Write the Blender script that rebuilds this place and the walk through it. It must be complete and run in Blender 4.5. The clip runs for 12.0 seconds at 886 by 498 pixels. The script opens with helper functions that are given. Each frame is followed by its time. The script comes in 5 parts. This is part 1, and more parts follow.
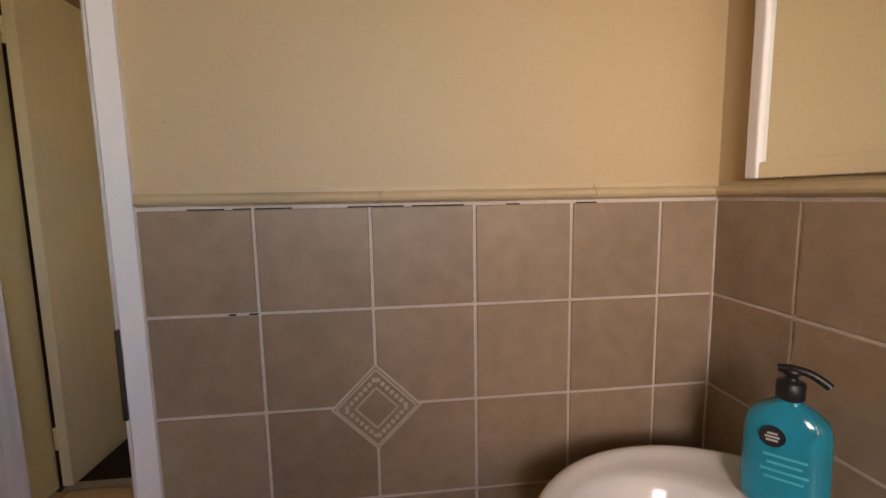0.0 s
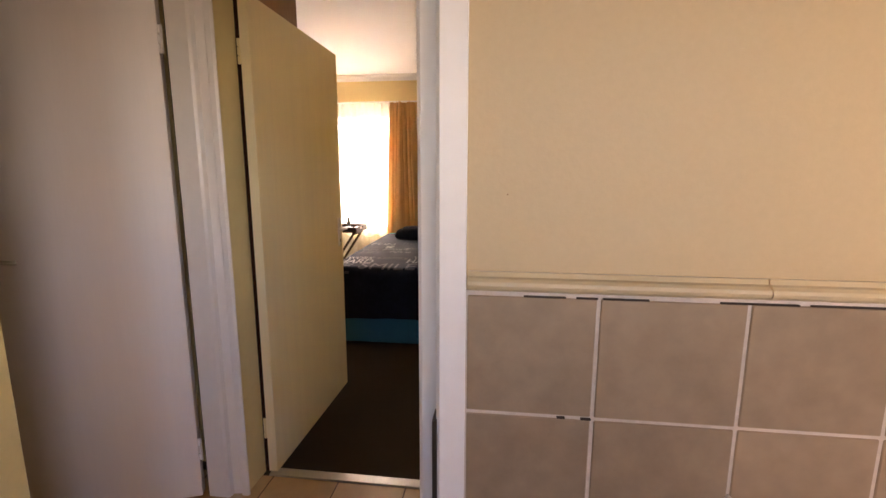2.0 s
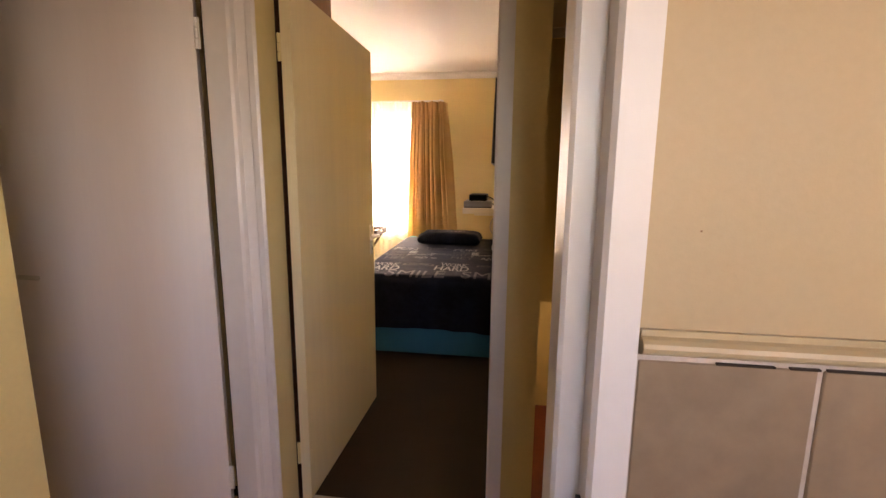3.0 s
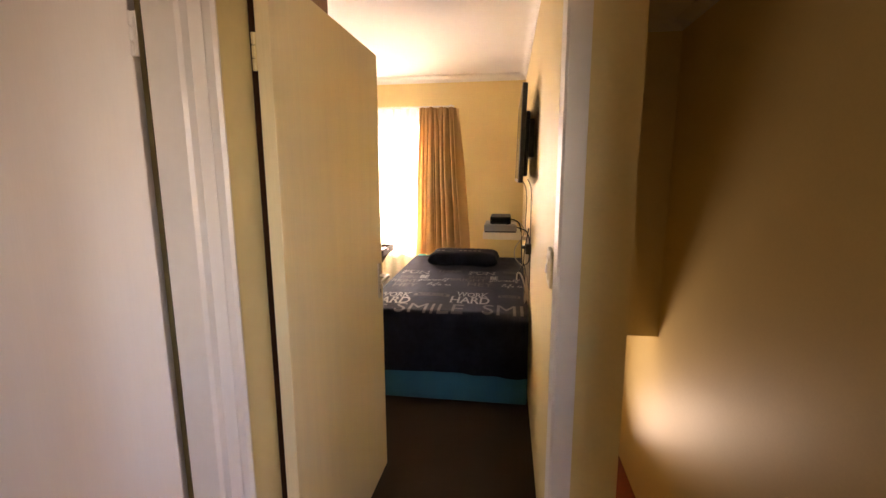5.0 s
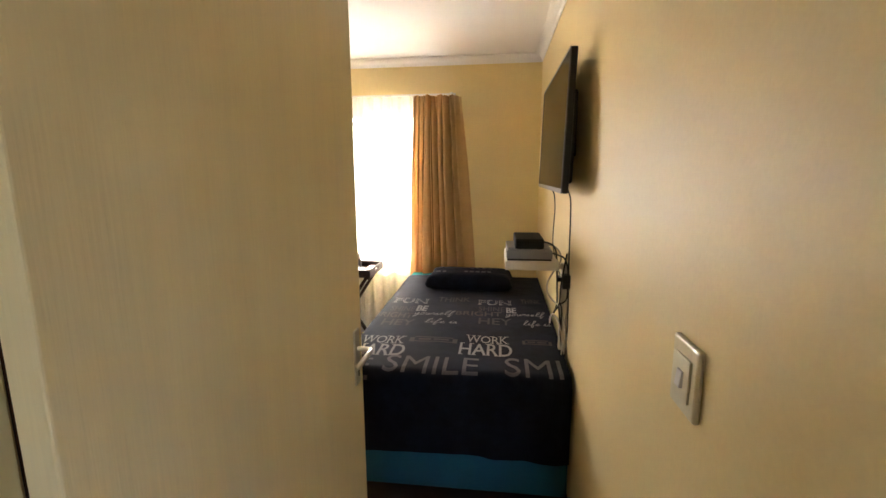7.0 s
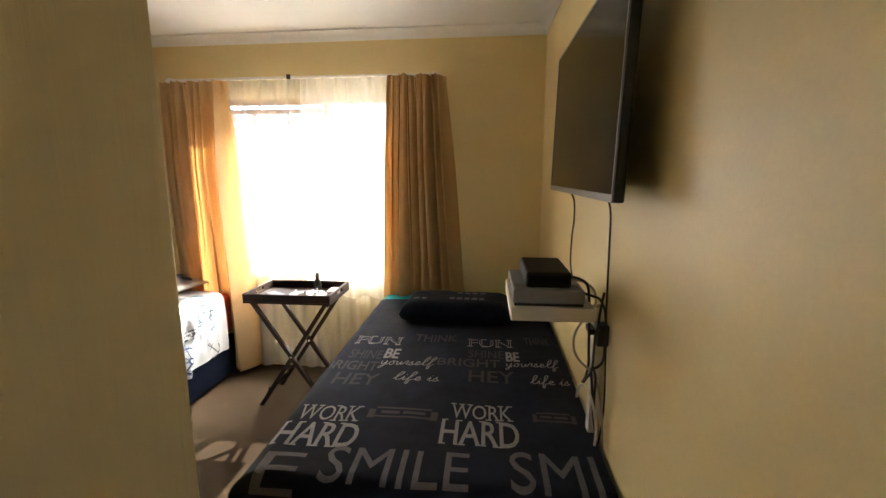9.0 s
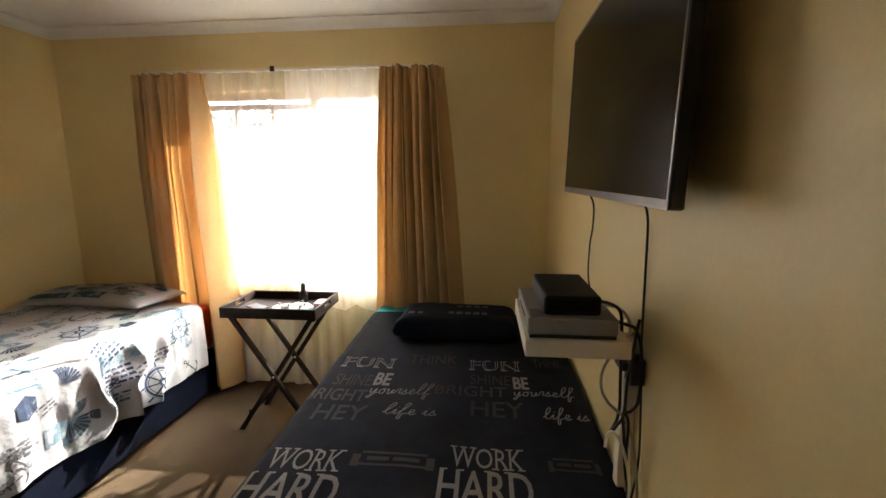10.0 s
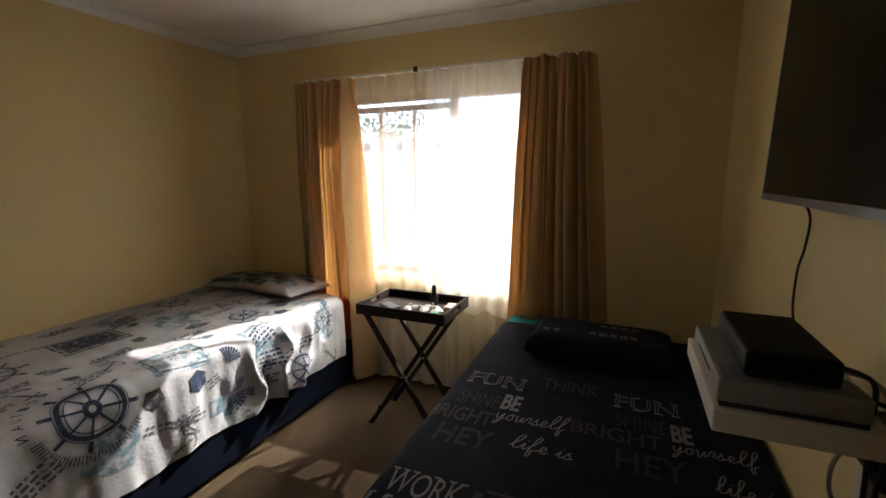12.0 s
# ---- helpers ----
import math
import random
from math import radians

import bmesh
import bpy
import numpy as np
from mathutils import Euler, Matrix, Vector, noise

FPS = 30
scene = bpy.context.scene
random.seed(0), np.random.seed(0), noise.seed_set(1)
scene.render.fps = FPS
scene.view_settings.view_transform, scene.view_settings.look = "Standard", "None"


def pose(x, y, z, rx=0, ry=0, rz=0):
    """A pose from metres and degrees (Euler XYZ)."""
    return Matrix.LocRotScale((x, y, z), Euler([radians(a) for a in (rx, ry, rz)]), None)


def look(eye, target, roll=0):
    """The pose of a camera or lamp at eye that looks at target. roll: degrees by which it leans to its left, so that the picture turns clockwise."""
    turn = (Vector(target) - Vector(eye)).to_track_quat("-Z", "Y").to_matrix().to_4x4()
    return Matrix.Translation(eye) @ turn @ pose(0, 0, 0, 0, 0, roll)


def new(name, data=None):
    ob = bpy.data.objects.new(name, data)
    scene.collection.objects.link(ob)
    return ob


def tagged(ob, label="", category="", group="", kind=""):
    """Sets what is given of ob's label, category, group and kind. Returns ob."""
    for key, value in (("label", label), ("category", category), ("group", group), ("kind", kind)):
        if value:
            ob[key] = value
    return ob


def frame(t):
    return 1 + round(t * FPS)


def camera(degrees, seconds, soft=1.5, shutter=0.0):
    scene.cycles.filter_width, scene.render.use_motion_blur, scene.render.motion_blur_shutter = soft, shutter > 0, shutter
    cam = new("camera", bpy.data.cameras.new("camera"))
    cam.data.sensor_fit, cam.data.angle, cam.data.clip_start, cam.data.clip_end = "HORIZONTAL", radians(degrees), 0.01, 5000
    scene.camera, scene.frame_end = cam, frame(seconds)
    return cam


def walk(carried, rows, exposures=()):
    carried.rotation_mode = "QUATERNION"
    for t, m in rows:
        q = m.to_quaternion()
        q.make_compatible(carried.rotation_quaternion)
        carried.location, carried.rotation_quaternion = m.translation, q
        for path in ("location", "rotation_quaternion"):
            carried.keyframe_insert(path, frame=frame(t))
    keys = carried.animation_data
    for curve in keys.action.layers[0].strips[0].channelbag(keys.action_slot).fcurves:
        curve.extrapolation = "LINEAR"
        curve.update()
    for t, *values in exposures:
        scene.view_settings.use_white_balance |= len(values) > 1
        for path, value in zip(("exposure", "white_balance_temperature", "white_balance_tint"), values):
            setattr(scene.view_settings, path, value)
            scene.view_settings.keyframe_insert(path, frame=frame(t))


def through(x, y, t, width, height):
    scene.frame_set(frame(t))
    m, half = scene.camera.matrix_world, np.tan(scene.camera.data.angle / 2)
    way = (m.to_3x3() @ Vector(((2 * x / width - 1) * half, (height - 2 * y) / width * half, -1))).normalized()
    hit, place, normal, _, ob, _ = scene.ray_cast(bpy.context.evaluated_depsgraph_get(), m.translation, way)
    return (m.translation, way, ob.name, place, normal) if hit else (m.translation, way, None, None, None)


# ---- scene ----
cam = camera(90.7, 12.0)
PATH = [
    (0, (0.040, 0.340, 1.186), (0.263, 2.313, 0.948), -1.0),
    (0.5, (-0.055, 0.367, 1.243), (-0.006, 2.349, 0.984), -0.7),
    (1, (-0.148, 0.417, 1.288), (-0.239, 2.394, 1.001), -0.3),
    (1.5, (-0.237, 0.458, 1.326), (-0.437, 2.425, 1.021), 0.2),
    (2, (-0.351, 0.507, 1.343), (-0.594, 2.466, 1.017), 0.1),
    (2.5, (-0.452, 0.569, 1.353), (-0.726, 2.523, 1.026), 0.4),
    (3, (-0.550, 0.639, 1.375), (-0.821, 2.593, 1.045), 0.5),
    (3.2, (-0.596, 0.660, 1.391), (-0.862, 2.613, 1.054), 0.4),
    (4.8, (-0.695, 1.001, 1.505), (-0.971, 2.953, 1.169), -0.0),
    (5, (-0.703, 1.076, 1.503), (-0.990, 3.027, 1.173), -0.2),
    (5.5, (-0.771, 1.253, 1.534), (-1.041, 3.206, 1.196), -0.1),
    (6, (-0.806, 1.463, 1.548), (-1.074, 3.416, 1.209), -0.3),
    (6.5, (-0.841, 1.681, 1.549), (-1.097, 3.636, 1.212), -0.4),
    (7, (-0.892, 1.868, 1.542), (-1.140, 3.824, 1.203), -0.3),
    (9, (-0.932, 2.622, 1.525), (-1.128, 4.584, 1.193), -0.1),
    (9.5, (-0.949, 2.749, 1.53), (-1.136, 4.712, 1.199), -0.2),
    (10, (-0.953, 2.889, 1.52), (-1.145, 4.853, 1.194), -0.2),
    (10.5, (-0.963, 2.985, 1.528), (-1.292, 4.93, 1.197), -0.3),
    (11, (-0.983, 3.028, 1.527), (-1.507, 4.931, 1.199), -0.2),
    (11.5, (-0.99, 3.058, 1.525), (-1.664, 4.913, 1.199), -0.1),
    (12, (-1.01, 3.067, 1.535), (-1.781, 4.882, 1.202), -0.2),
]
EXPOSURES = [(0, 3.95, 7200, 20), (2, 4.4, 7700, 29), (3, 4.55, 8000, 31), (5, 4.9, 7900, 28), (6, 4.8, 7200, 19), (7, 4.45, 6600, 13), (9, 3.55, 6500, 10), (10.5, 2.72, 6500, 11), (12, 1.82, 6450, 12)]
walk(cam, [(t, look(eye, target, roll)) for t, eye, target, roll in PATH], EXPOSURES)

# ---- world, sun, daylight and added lamps ----
SUN_TO = Vector((0.33, 1.0, 0.79)).normalized()
world = bpy.data.worlds.new("sky")
scene.world = world
world.use_nodes = True
wn = world.node_tree.nodes
wl = world.node_tree.links
sky = wn.new("ShaderNodeTexSky")
sky.sky_type = "NISHITA"
sky.sun_disc = False
sky.sun_elevation = math.asin(SUN_TO.z)
sky.sun_rotation = math.atan2(SUN_TO.x, SUN_TO.y)
wl.new(sky.outputs[0], wn["Background"].inputs[0])
wn["Background"].inputs[1].default_value = 0.15

sun = new("sun", bpy.data.lights.new("sun", "SUN"))
sun.data.energy = 5.0
sun.data.angle = radians(0.6)
sun.data.color = (1.0, 0.94, 0.84)
sun.matrix_world = look((2, 12, 8), Vector((2, 12, 8)) - SUN_TO)


def area_lamp(name, eye, target, w, h, watts, colour, spread=180):
    lamp = new(name, bpy.data.lights.new(name, "AREA"))
    lamp.data.shape = "RECTANGLE"
    lamp.data.size, lamp.data.size_y = w, h
    lamp.data.energy = watts
    lamp.data.spread = radians(spread)
    lamp.data.color = colour
    lamp.matrix_world = look(eye, target)
    return lamp


# unseen lamps added: the bathroom pair in assumed openings, the stair lamp with none
# added side lamp, spread narrowed to brighten the ajar white door
area_lamp("bathroom_side_fill_lamp", (0.74, -0.75, 1.72), (-2.10, 1.9, 1.0), 0.8, 0.75, 0.072, (1.0, 0.84, 0.78), 50)
# added back lamp, spread narrowed to brighten the tiled corner
area_lamp("bathroom_corner_fill_lamp", (-0.2, -1.47, 1.70), (0.70, 0.55, 1.25), 0.6, 0.75, 0.19, (1.0, 0.85, 0.72), 44)
# fill lamp added low in the stairwell to brighten its side wall
area_lamp("stair_fill_lamp", (-0.28, 5.40, -0.75), (0.30, 3.5, 1.9), 0.8, 0.85, 0.50, (1.0, 0.85, 0.68), 80)





# ---- materials ----
def material(name, colour, rough=0.6, grain=40.0, amount=0.08, stain=2.0, stain_amount=0.06, bump=0.1, bump_scale=120.0,
             metal=0.0, stretch=(1, 1, 1), per_object=0.0, dist=0.002, sheen=0.0, spec=0.5, rough_var=0.1):
    m = bpy.data.materials.new(name)
    m.use_nodes = True
    n, l = m.node_tree.nodes, m.node_tree.links
    b = n["Principled BSDF"]
    b.inputs["Roughness"].default_value = rough
    b.inputs["Metallic"].default_value = metal
    b.inputs["Specular IOR Level"].default_value = spec
    if sheen:
        b.inputs["Sheen Weight"].default_value = sheen
    tc = n.new("ShaderNodeTexCoord")
    mp = n.new("ShaderNodeMapping")
    mp.inputs["Scale"].default_value = stretch
    l.new(tc.outputs["Object"], mp.inputs[0])
    if per_object:
        own = n.new("ShaderNodeObjectInfo")
        far = n.new("ShaderNodeMath")
        far.operation = "MULTIPLY"
        far.inputs[1].default_value = 53.0
        l.new(own.outputs["Random"], far.inputs[0])
        comb = n.new("ShaderNodeCombineXYZ")
        for k in range(3):
            l.new(far.outputs[0], comb.inputs[k])
        l.new(comb.outputs[0], mp.inputs["Location"])

    def noise_node(scale, detail):
        t = n.new("ShaderNodeTexNoise")
        t.inputs["Scale"].default_value = scale
        t.inputs["Detail"].default_value = detail
        l.new(mp.outputs[0], t.inputs["Vector"])
        return t

    def math_node(op, a, c):
        t = n.new("ShaderNodeMath")
        t.operation = op
        for k, v in enumerate((a, c)):
            if isinstance(v, (int, float)):
                t.inputs[k].default_value = v
            else:
                l.new(v, t.inputs[k])
        return t.outputs[0]

    fine, big = noise_node(grain, 6), noise_node(stain, 4)
    f = math_node("MULTIPLY", math_node("SUBTRACT", fine.outputs[0], 0.5), amount * 4)
    g = math_node("MULTIPLY", math_node("SUBTRACT", big.outputs[0], 0.5), stain_amount * 4)
    value = math_node("ADD", math_node("ADD", f, g), 1.0)
    if per_object:
        info = n.new("ShaderNodeObjectInfo")
        r = math_node("MULTIPLY", math_node("SUBTRACT", info.outputs["Random"], 0.5), per_object * 2)
        value = math_node("ADD", value, r)
    mix = n.new("ShaderNodeVectorMath")
    mix.operation = "SCALE"
    mix.inputs[0].default_value = colour
    l.new(value, mix.inputs["Scale"])
    l.new(mix.outputs[0], b.inputs["Base Color"])
    l.new(math_node("ADD", math_node("MULTIPLY", math_node("SUBTRACT", big.outputs[0], 0.5), rough_var), rough), b.inputs["Roughness"])
    if bump:
        bp = n.new("ShaderNodeBump")
        bp.inputs["Strength"].default_value = bump
        bp.inputs["Distance"].default_value = dist
        l.new(noise_node(bump_scale, 4).outputs[0], bp.inputs["Height"])
        l.new(bp.outputs[0], b.inputs["Normal"])
    return m


def glass_material(name, colour=(1, 1, 1), rough=0.0):
    m = material(name, colour, rough, amount=0.0, stain_amount=0.0, bump=0.0)
    b = m.node_tree.nodes["Principled BSDF"]
    b.inputs["Transmission Weight"].default_value = 1.0
    b.inputs["IOR"].default_value = 1.45
    return m


def cloth_material(name, colour, through, clear=0.0, weave=900.0, mix=0.45):
    """Thin cloth that lets part of the light through."""
    m = material(name, colour, 0.85, grain=60, amount=0.06, stain=3, stain_amount=0.05, bump=0.25, bump_scale=weave, spec=0.2)
    n, l = m.node_tree.nodes, m.node_tree.links
    b, out = n["Principled BSDF"], n["Material Output"]
    tr = n.new("ShaderNodeBsdfTranslucent")
    tr.inputs[0].default_value = (*through, 1)
    mx = n.new("ShaderNodeMixShader")
    mx.inputs[0].default_value = mix
    l.new(b.outputs[0], mx.inputs[1])
    l.new(tr.outputs[0], mx.inputs[2])
    last = mx
    if clear:
        tp = n.new("ShaderNodeBsdfTransparent")
        last = n.new("ShaderNodeMixShader")
        last.inputs[0].default_value = clear
        l.new(mx.outputs[0], last.inputs[1])
        l.new(tp.outputs[0], last.inputs[2])
    l.new(last.outputs[0], out.inputs[0])
    return m


YELLOW = (0.73, 0.59, 0.285)
M = {}
M["wall"] = material("yellow_wall_paint", YELLOW, 0.5, grain=90, amount=0.025, stain=1.3, stain_amount=0.05, bump=0.18, bump_scale=160)
M["bath_wall"] = material("cream_wall_paint", (0.52, 0.385, 0.225), 0.5, grain=90, amount=0.025, stain=1.3, stain_amount=0.04, bump=0.15, bump_scale=160)
M["ceiling"] = material("white_ceiling_paint", (0.80, 0.79, 0.77), 0.8, grain=60, amount=0.02, stain=1, stain_amount=0.03, bump=0.2, bump_scale=90)
M["white_gloss"] = material("white_gloss_paint", (0.80, 0.76, 0.74), 0.33, grain=30, amount=0.02, stain=3, stain_amount=0.02, bump=0.03, bump_scale=90, rough_var=0.0)
M["frame_cream"] = material("cream_gloss_paint", (0.75, 0.63, 0.34), 0.35, grain=30, amount=0.02, stain=3, stain_amount=0.02, bump=0.04, bump_scale=90, rough_var=0.0)
M["door_cream"] = material("cream_door_paint", (0.76, 0.66, 0.43), 0.38, grain=26, amount=0.03, stain=2, stain_amount=0.04, bump=0.55, bump_scale=16, stretch=(9, 9, 0.35))
M["door_white"] = material("white_door_paint", (0.82, 0.76, 0.74), 0.42, grain=26, amount=0.012, stain=2, stain_amount=0.02, bump=0.14, bump_scale=30, stretch=(9, 9, 0.5), rough_var=0.0)
# near-black brown stands in for the shade inside the door hinge gaps
M["gap_shade"] = material("painted_gap_shade", (0.030, 0.013, 0.006), 0.85, grain=40, amount=0.2, spec=0.08)
M["gap"] = material("dark_crevice", (0.03, 0.018, 0.012), 0.9)
M["tile"] = material("beige_glazed_tile", (0.31, 0.218, 0.143), 0.42, grain=26, amount=0.13, stain=6, stain_amount=0.11, bump=0.25, bump_scale=28, per_object=0.09, dist=0.004)
M["grout"] = material("pale_grout", (0.58, 0.49, 0.42), 0.9, grain=80, amount=0.10, stain=8, stain_amount=0.10, bump=0.5, bump_scale=200)
M["rail"] = material("beige_ceramic_rail", (0.52, 0.40, 0.24), 0.4, grain=30, amount=0.06, stain=8, stain_amount=0.08, bump=0.2, bump_scale=60)
M["floor_tile"] = material("orange_floor_tile", (0.56, 0.36, 0.18), 0.35, grain=14, amount=0.10, stain=4, stain_amount=0.12, bump=0.15, bump_scale=40, per_object=0.05)
M["floor_grout"] = material("brown_floor_grout", (0.16, 0.10, 0.06), 0.9)
M["carpet"] = material("brown_carpet", (0.058, 0.039, 0.023), 0.95, grain=350, amount=0.30, stain=2.5, stain_amount=0.10, bump=0.9, bump_scale=420, dist=0.004, spec=0.1)
M["steel"] = material("brushed_steel", (0.62, 0.60, 0.56), 0.3, metal=1.0, grain=90, amount=0.05, bump=0.05)
M["dark_metal"] = material("dark_tarnished_metal", (0.07, 0.055, 0.045), 0.5, metal=0.7)
M["black_plastic"] = material("black_plastic", (0.012, 0.012, 0.013), 0.4, grain=200, amount=0.05, bump=0.15, bump_scale=500)
M["matt_black"] = material("matt_black_plastic", (0.007, 0.007, 0.007), 0.55, grain=200, amount=0.05, bump=0.1, bump_scale=500, spec=0.12)
M["screen"] = material("dark_tv_screen", (0.006, 0.006, 0.005), 0.16, grain=5, amount=0.02, bump=0.0, spec=0.10)
M["bezel"] = material("grey_tv_bezel", (0.16, 0.15, 0.15), 0.3, metal=0.6)
M["white_plastic"] = material("white_plastic", (0.75, 0.74, 0.72), 0.4, grain=60, amount=0.03)
M["ivory"] = material("ivory_plastic", (0.72, 0.66, 0.48), 0.35, grain=60, amount=0.03)
M["silver_plastic"] = material("silver_grey_plastic", (0.50, 0.50, 0.50), 0.4, grain=60, amount=0.03)
M["shelf"] = material("white_melamine", (0.74, 0.70, 0.62), 0.45, grain=30, amount=0.03)
M["console_grey"] = material("grey_console_plastic", (0.26, 0.26, 0.27), 0.32, grain=60, amount=0.04)
M["grey_cable"] = material("grey_cable", (0.42, 0.38, 0.32), 0.5)
M["dark_wood"] = material("dark_stained_wood", (0.020, 0.011, 0.008), 0.6, spec=0.2, grain=30, amount=0.20, stain=5, stain_amount=0.15, bump=0.3, bump_scale=50, stretch=(1, 6, 1))
M["cupboard"] = material("brown_cupboard_wood", (0.30, 0.15, 0.065), 0.45, grain=20, amount=0.15, stain=3, stain_amount=0.12, bump=0.2, bump_scale=40, stretch=(6, 6, 0.6))
M["window_wood"] = material("brown_window_wood", (0.20, 0.11, 0.055), 0.5, grain=25, amount=0.15, stain=4, stain_amount=0.1, bump=0.2, stretch=(1, 1, 5))
M["turquoise"] = material("turquoise_fabric", (0.004, 0.125, 0.20), 0.8, grain=300, amount=0.12, stain=5, stain_amount=0.10, bump=0.4, bump_scale=700, sheen=0.1)
M["teal_sheet"] = material("teal_sheet", (0.01, 0.36, 0.40), 0.8, grain=200, amount=0.08, bump=0.3, bump_scale=500)
M["navy"] = material("navy_velvet", (0.004, 0.006, 0.014), 0.9, grain=200, amount=0.15, stain=6, stain_amount=0.2, bump=0.4, bump_scale=300, spec=0.05)
M["black_cover"] = material("charcoal_bedspread", (0.008, 0.0095, 0.018), 0.85, grain=30, amount=0.22, stain=7, stain_amount=0.5, bump=0.35, bump_scale=260, spec=0.15)
M["print_light"] = material("white_fabric_print", (0.21, 0.20, 0.20), 0.8, grain=160, amount=0.22, stain=12, stain_amount=0.2, bump=0.2)
M["print_mid"] = material("grey_fabric_print", (0.085, 0.08, 0.085), 0.8, grain=160, amount=0.25, stain=12, stain_amount=0.25, bump=0.2)
M["print_fill"] = material("dark_grey_fabric_print", (0.085, 0.08, 0.085), 0.8, grain=160, amount=0.25, stain=12, stain_amount=0.25, bump=0.2)
M["print_dim"] = material("faded_brown_fabric_print", (0.028, 0.021, 0.020), 0.8, grain=160, amount=0.25, stain=12, stain_amount=0.25, bump=0.2)
M["quilt"] = material("white_printed_cotton", (0.42, 0.425, 0.45), 0.8, grain=60, amount=0.04, stain=6, stain_amount=0.07, bump=0.35, bump_scale=60, dist=0.006, sheen=0.05)
CLOTH = (0.42, 0.425, 0.45)


def ink_material(name, colour, cover, scale=26.0):
    """A worn fabric print: ink broken up by the cloth below it."""
    m = material(name, colour, 0.8, grain=90, amount=0.15, stain=14, stain_amount=0.2, bump=0.2)
    n, l = m.node_tree.nodes, m.node_tree.links
    b = n["Principled BSDF"]
    src = b.inputs["Base Color"].links[0].from_socket
    tc = n.new("ShaderNodeTexCoord")
    tx = n.new("ShaderNodeTexNoise")
    tx.inputs["Scale"].default_value = scale
    tx.inputs["Detail"].default_value = 9.0
    tx.inputs["Roughness"].default_value = 0.68
    l.new(tc.outputs["Object"], tx.inputs["Vector"])
    ramp = n.new("ShaderNodeValToRGB")
    ramp.color_ramp.elements[0].position = cover - 0.06
    ramp.color_ramp.elements[1].position = cover + 0.06
    l.new(tx.outputs[0], ramp.inputs[0])
    mx = n.new("ShaderNodeMixRGB")
    mx.inputs[2].default_value = (*CLOTH, 1)
    l.new(ramp.outputs[0], mx.inputs[0])
    l.new(src, mx.inputs[1])
    l.new(mx.outputs[0], b.inputs["Base Color"])
    return m


M["ink_blue"] = ink_material("navy_fabric_ink", (0.018, 0.034, 0.075), 0.66)
M["ink_teal"] = ink_material("teal_fabric_ink", (0.03, 0.085, 0.125), 0.58)
M["ink_pale"] = ink_material("pale_blue_fabric_ink", (0.13, 0.21, 0.26), 0.52, 18.0)
M["ink_grey"] = ink_material("grey_fabric_ink", (0.075, 0.08, 0.095), 0.58)
M["print_ghost"] = material("ghost_fabric_print", (0.016, 0.014, 0.016), 0.8, grain=160, amount=0.3, stain=12, stain_amount=0.4, bump=0.2)
M["orange_cloth"] = material("orange_sheet", (0.62, 0.09, 0.02), 0.8, grain=90, amount=0.08, bump=0.3)
M["curtain"] = cloth_material("gold_curtain_cloth", (0.54, 0.37, 0.19), (0.82, 0.44, 0.14), mix=0.17)
M["lace"] = cloth_material("white_lace_curtain", (0.90, 0.89, 0.87), (0.92, 0.91, 0.88), clear=0.60, mix=0.20)
M["lace_dense"] = cloth_material("double_white_lace", (0.90, 0.89, 0.88), (0.92, 0.92, 0.91), clear=0.40, mix=0.38)
M["glass"] = glass_material("window_glass")
M["mirror"] = material("silvered_mirror", (0.86, 0.88, 0.84), 0.01, metal=1.0, amount=0.0, stain_amount=0.0, bump=0.0)
M["mirror"].node_tree.nodes["Principled BSDF"].inputs["Roughness"].links and M["mirror"].node_tree.links.remove(M["mirror"].node_tree.nodes["Principled BSDF"].inputs["Roughness"].links[0])
M["porcelain"] = material("white_porcelain", (0.80, 0.77, 0.75), 0.1, grain=10, amount=0.01, bump=0.0)
M["soap"] = material("turquoise_soap", (0.004, 0.42, 0.60), 0.12, grain=20, amount=0.05, stain=12, stain_amount=0.15, bump=0.0)
M["soap"].node_tree.nodes["Principled BSDF"].inputs["Transmission Weight"].default_value = 0.5
M["red_tread"] = material("red_brown_stair_tread", (0.22, 0.05, 0.025), 0.35, grain=20, amount=0.15, stain=4, stain_amount=0.1, bump=0.15)
M["roof"] = material("grey_concrete_roof_tile", (0.42, 0.39, 0.37), 0.7, grain=30, amount=0.15, stain=1.5, stain_amount=0.15, bump=0.4, bump_scale=60)
M["facade"] = material("pale_facade_plaster", (0.62, 0.56, 0.46), 0.85, grain=20, amount=0.06, stain=0.8, stain_amount=0.1)
M["ground"] = material("dry_garden_ground", (0.20, 0.17, 0.11), 0.95, grain=3, amount=0.2, stain=0.3, stain_amount=0.2)
M["leaf"] = material("green_leaves", (0.05, 0.09, 0.03), 0.6, grain=8, amount=0.2)
M["bark"] = material("grey_bark", (0.14, 0.10, 0.07), 0.9, grain=20, amount=0.2)
M["inset"] = material("pale_beige_relief_tile", (0.50, 0.41, 0.32), 0.4, grain=30, amount=0.08, stain=10, stain_amount=0.1, bump=0.2, bump_scale=60)
M["label_teal"] = material("pale_teal_label", (0.04, 0.44, 0.58), 0.3)
M["green_plastic"] = material("green_plastic", (0.06, 0.35, 0.16), 0.35)
M["pink_paper"] = material("pale_pink_card", (0.62, 0.42, 0.40), 0.6)


# ---- mesh helpers ----
def finish(name, bm, mat, smooth=False):
    me = bpy.data.meshes.new(name)
    bm.normal_update()
    if smooth:
        for f in bm.faces:
            f.smooth = True
    bm.to_mesh(me)
    bm.free()
    me.materials.append(mat)
    return me


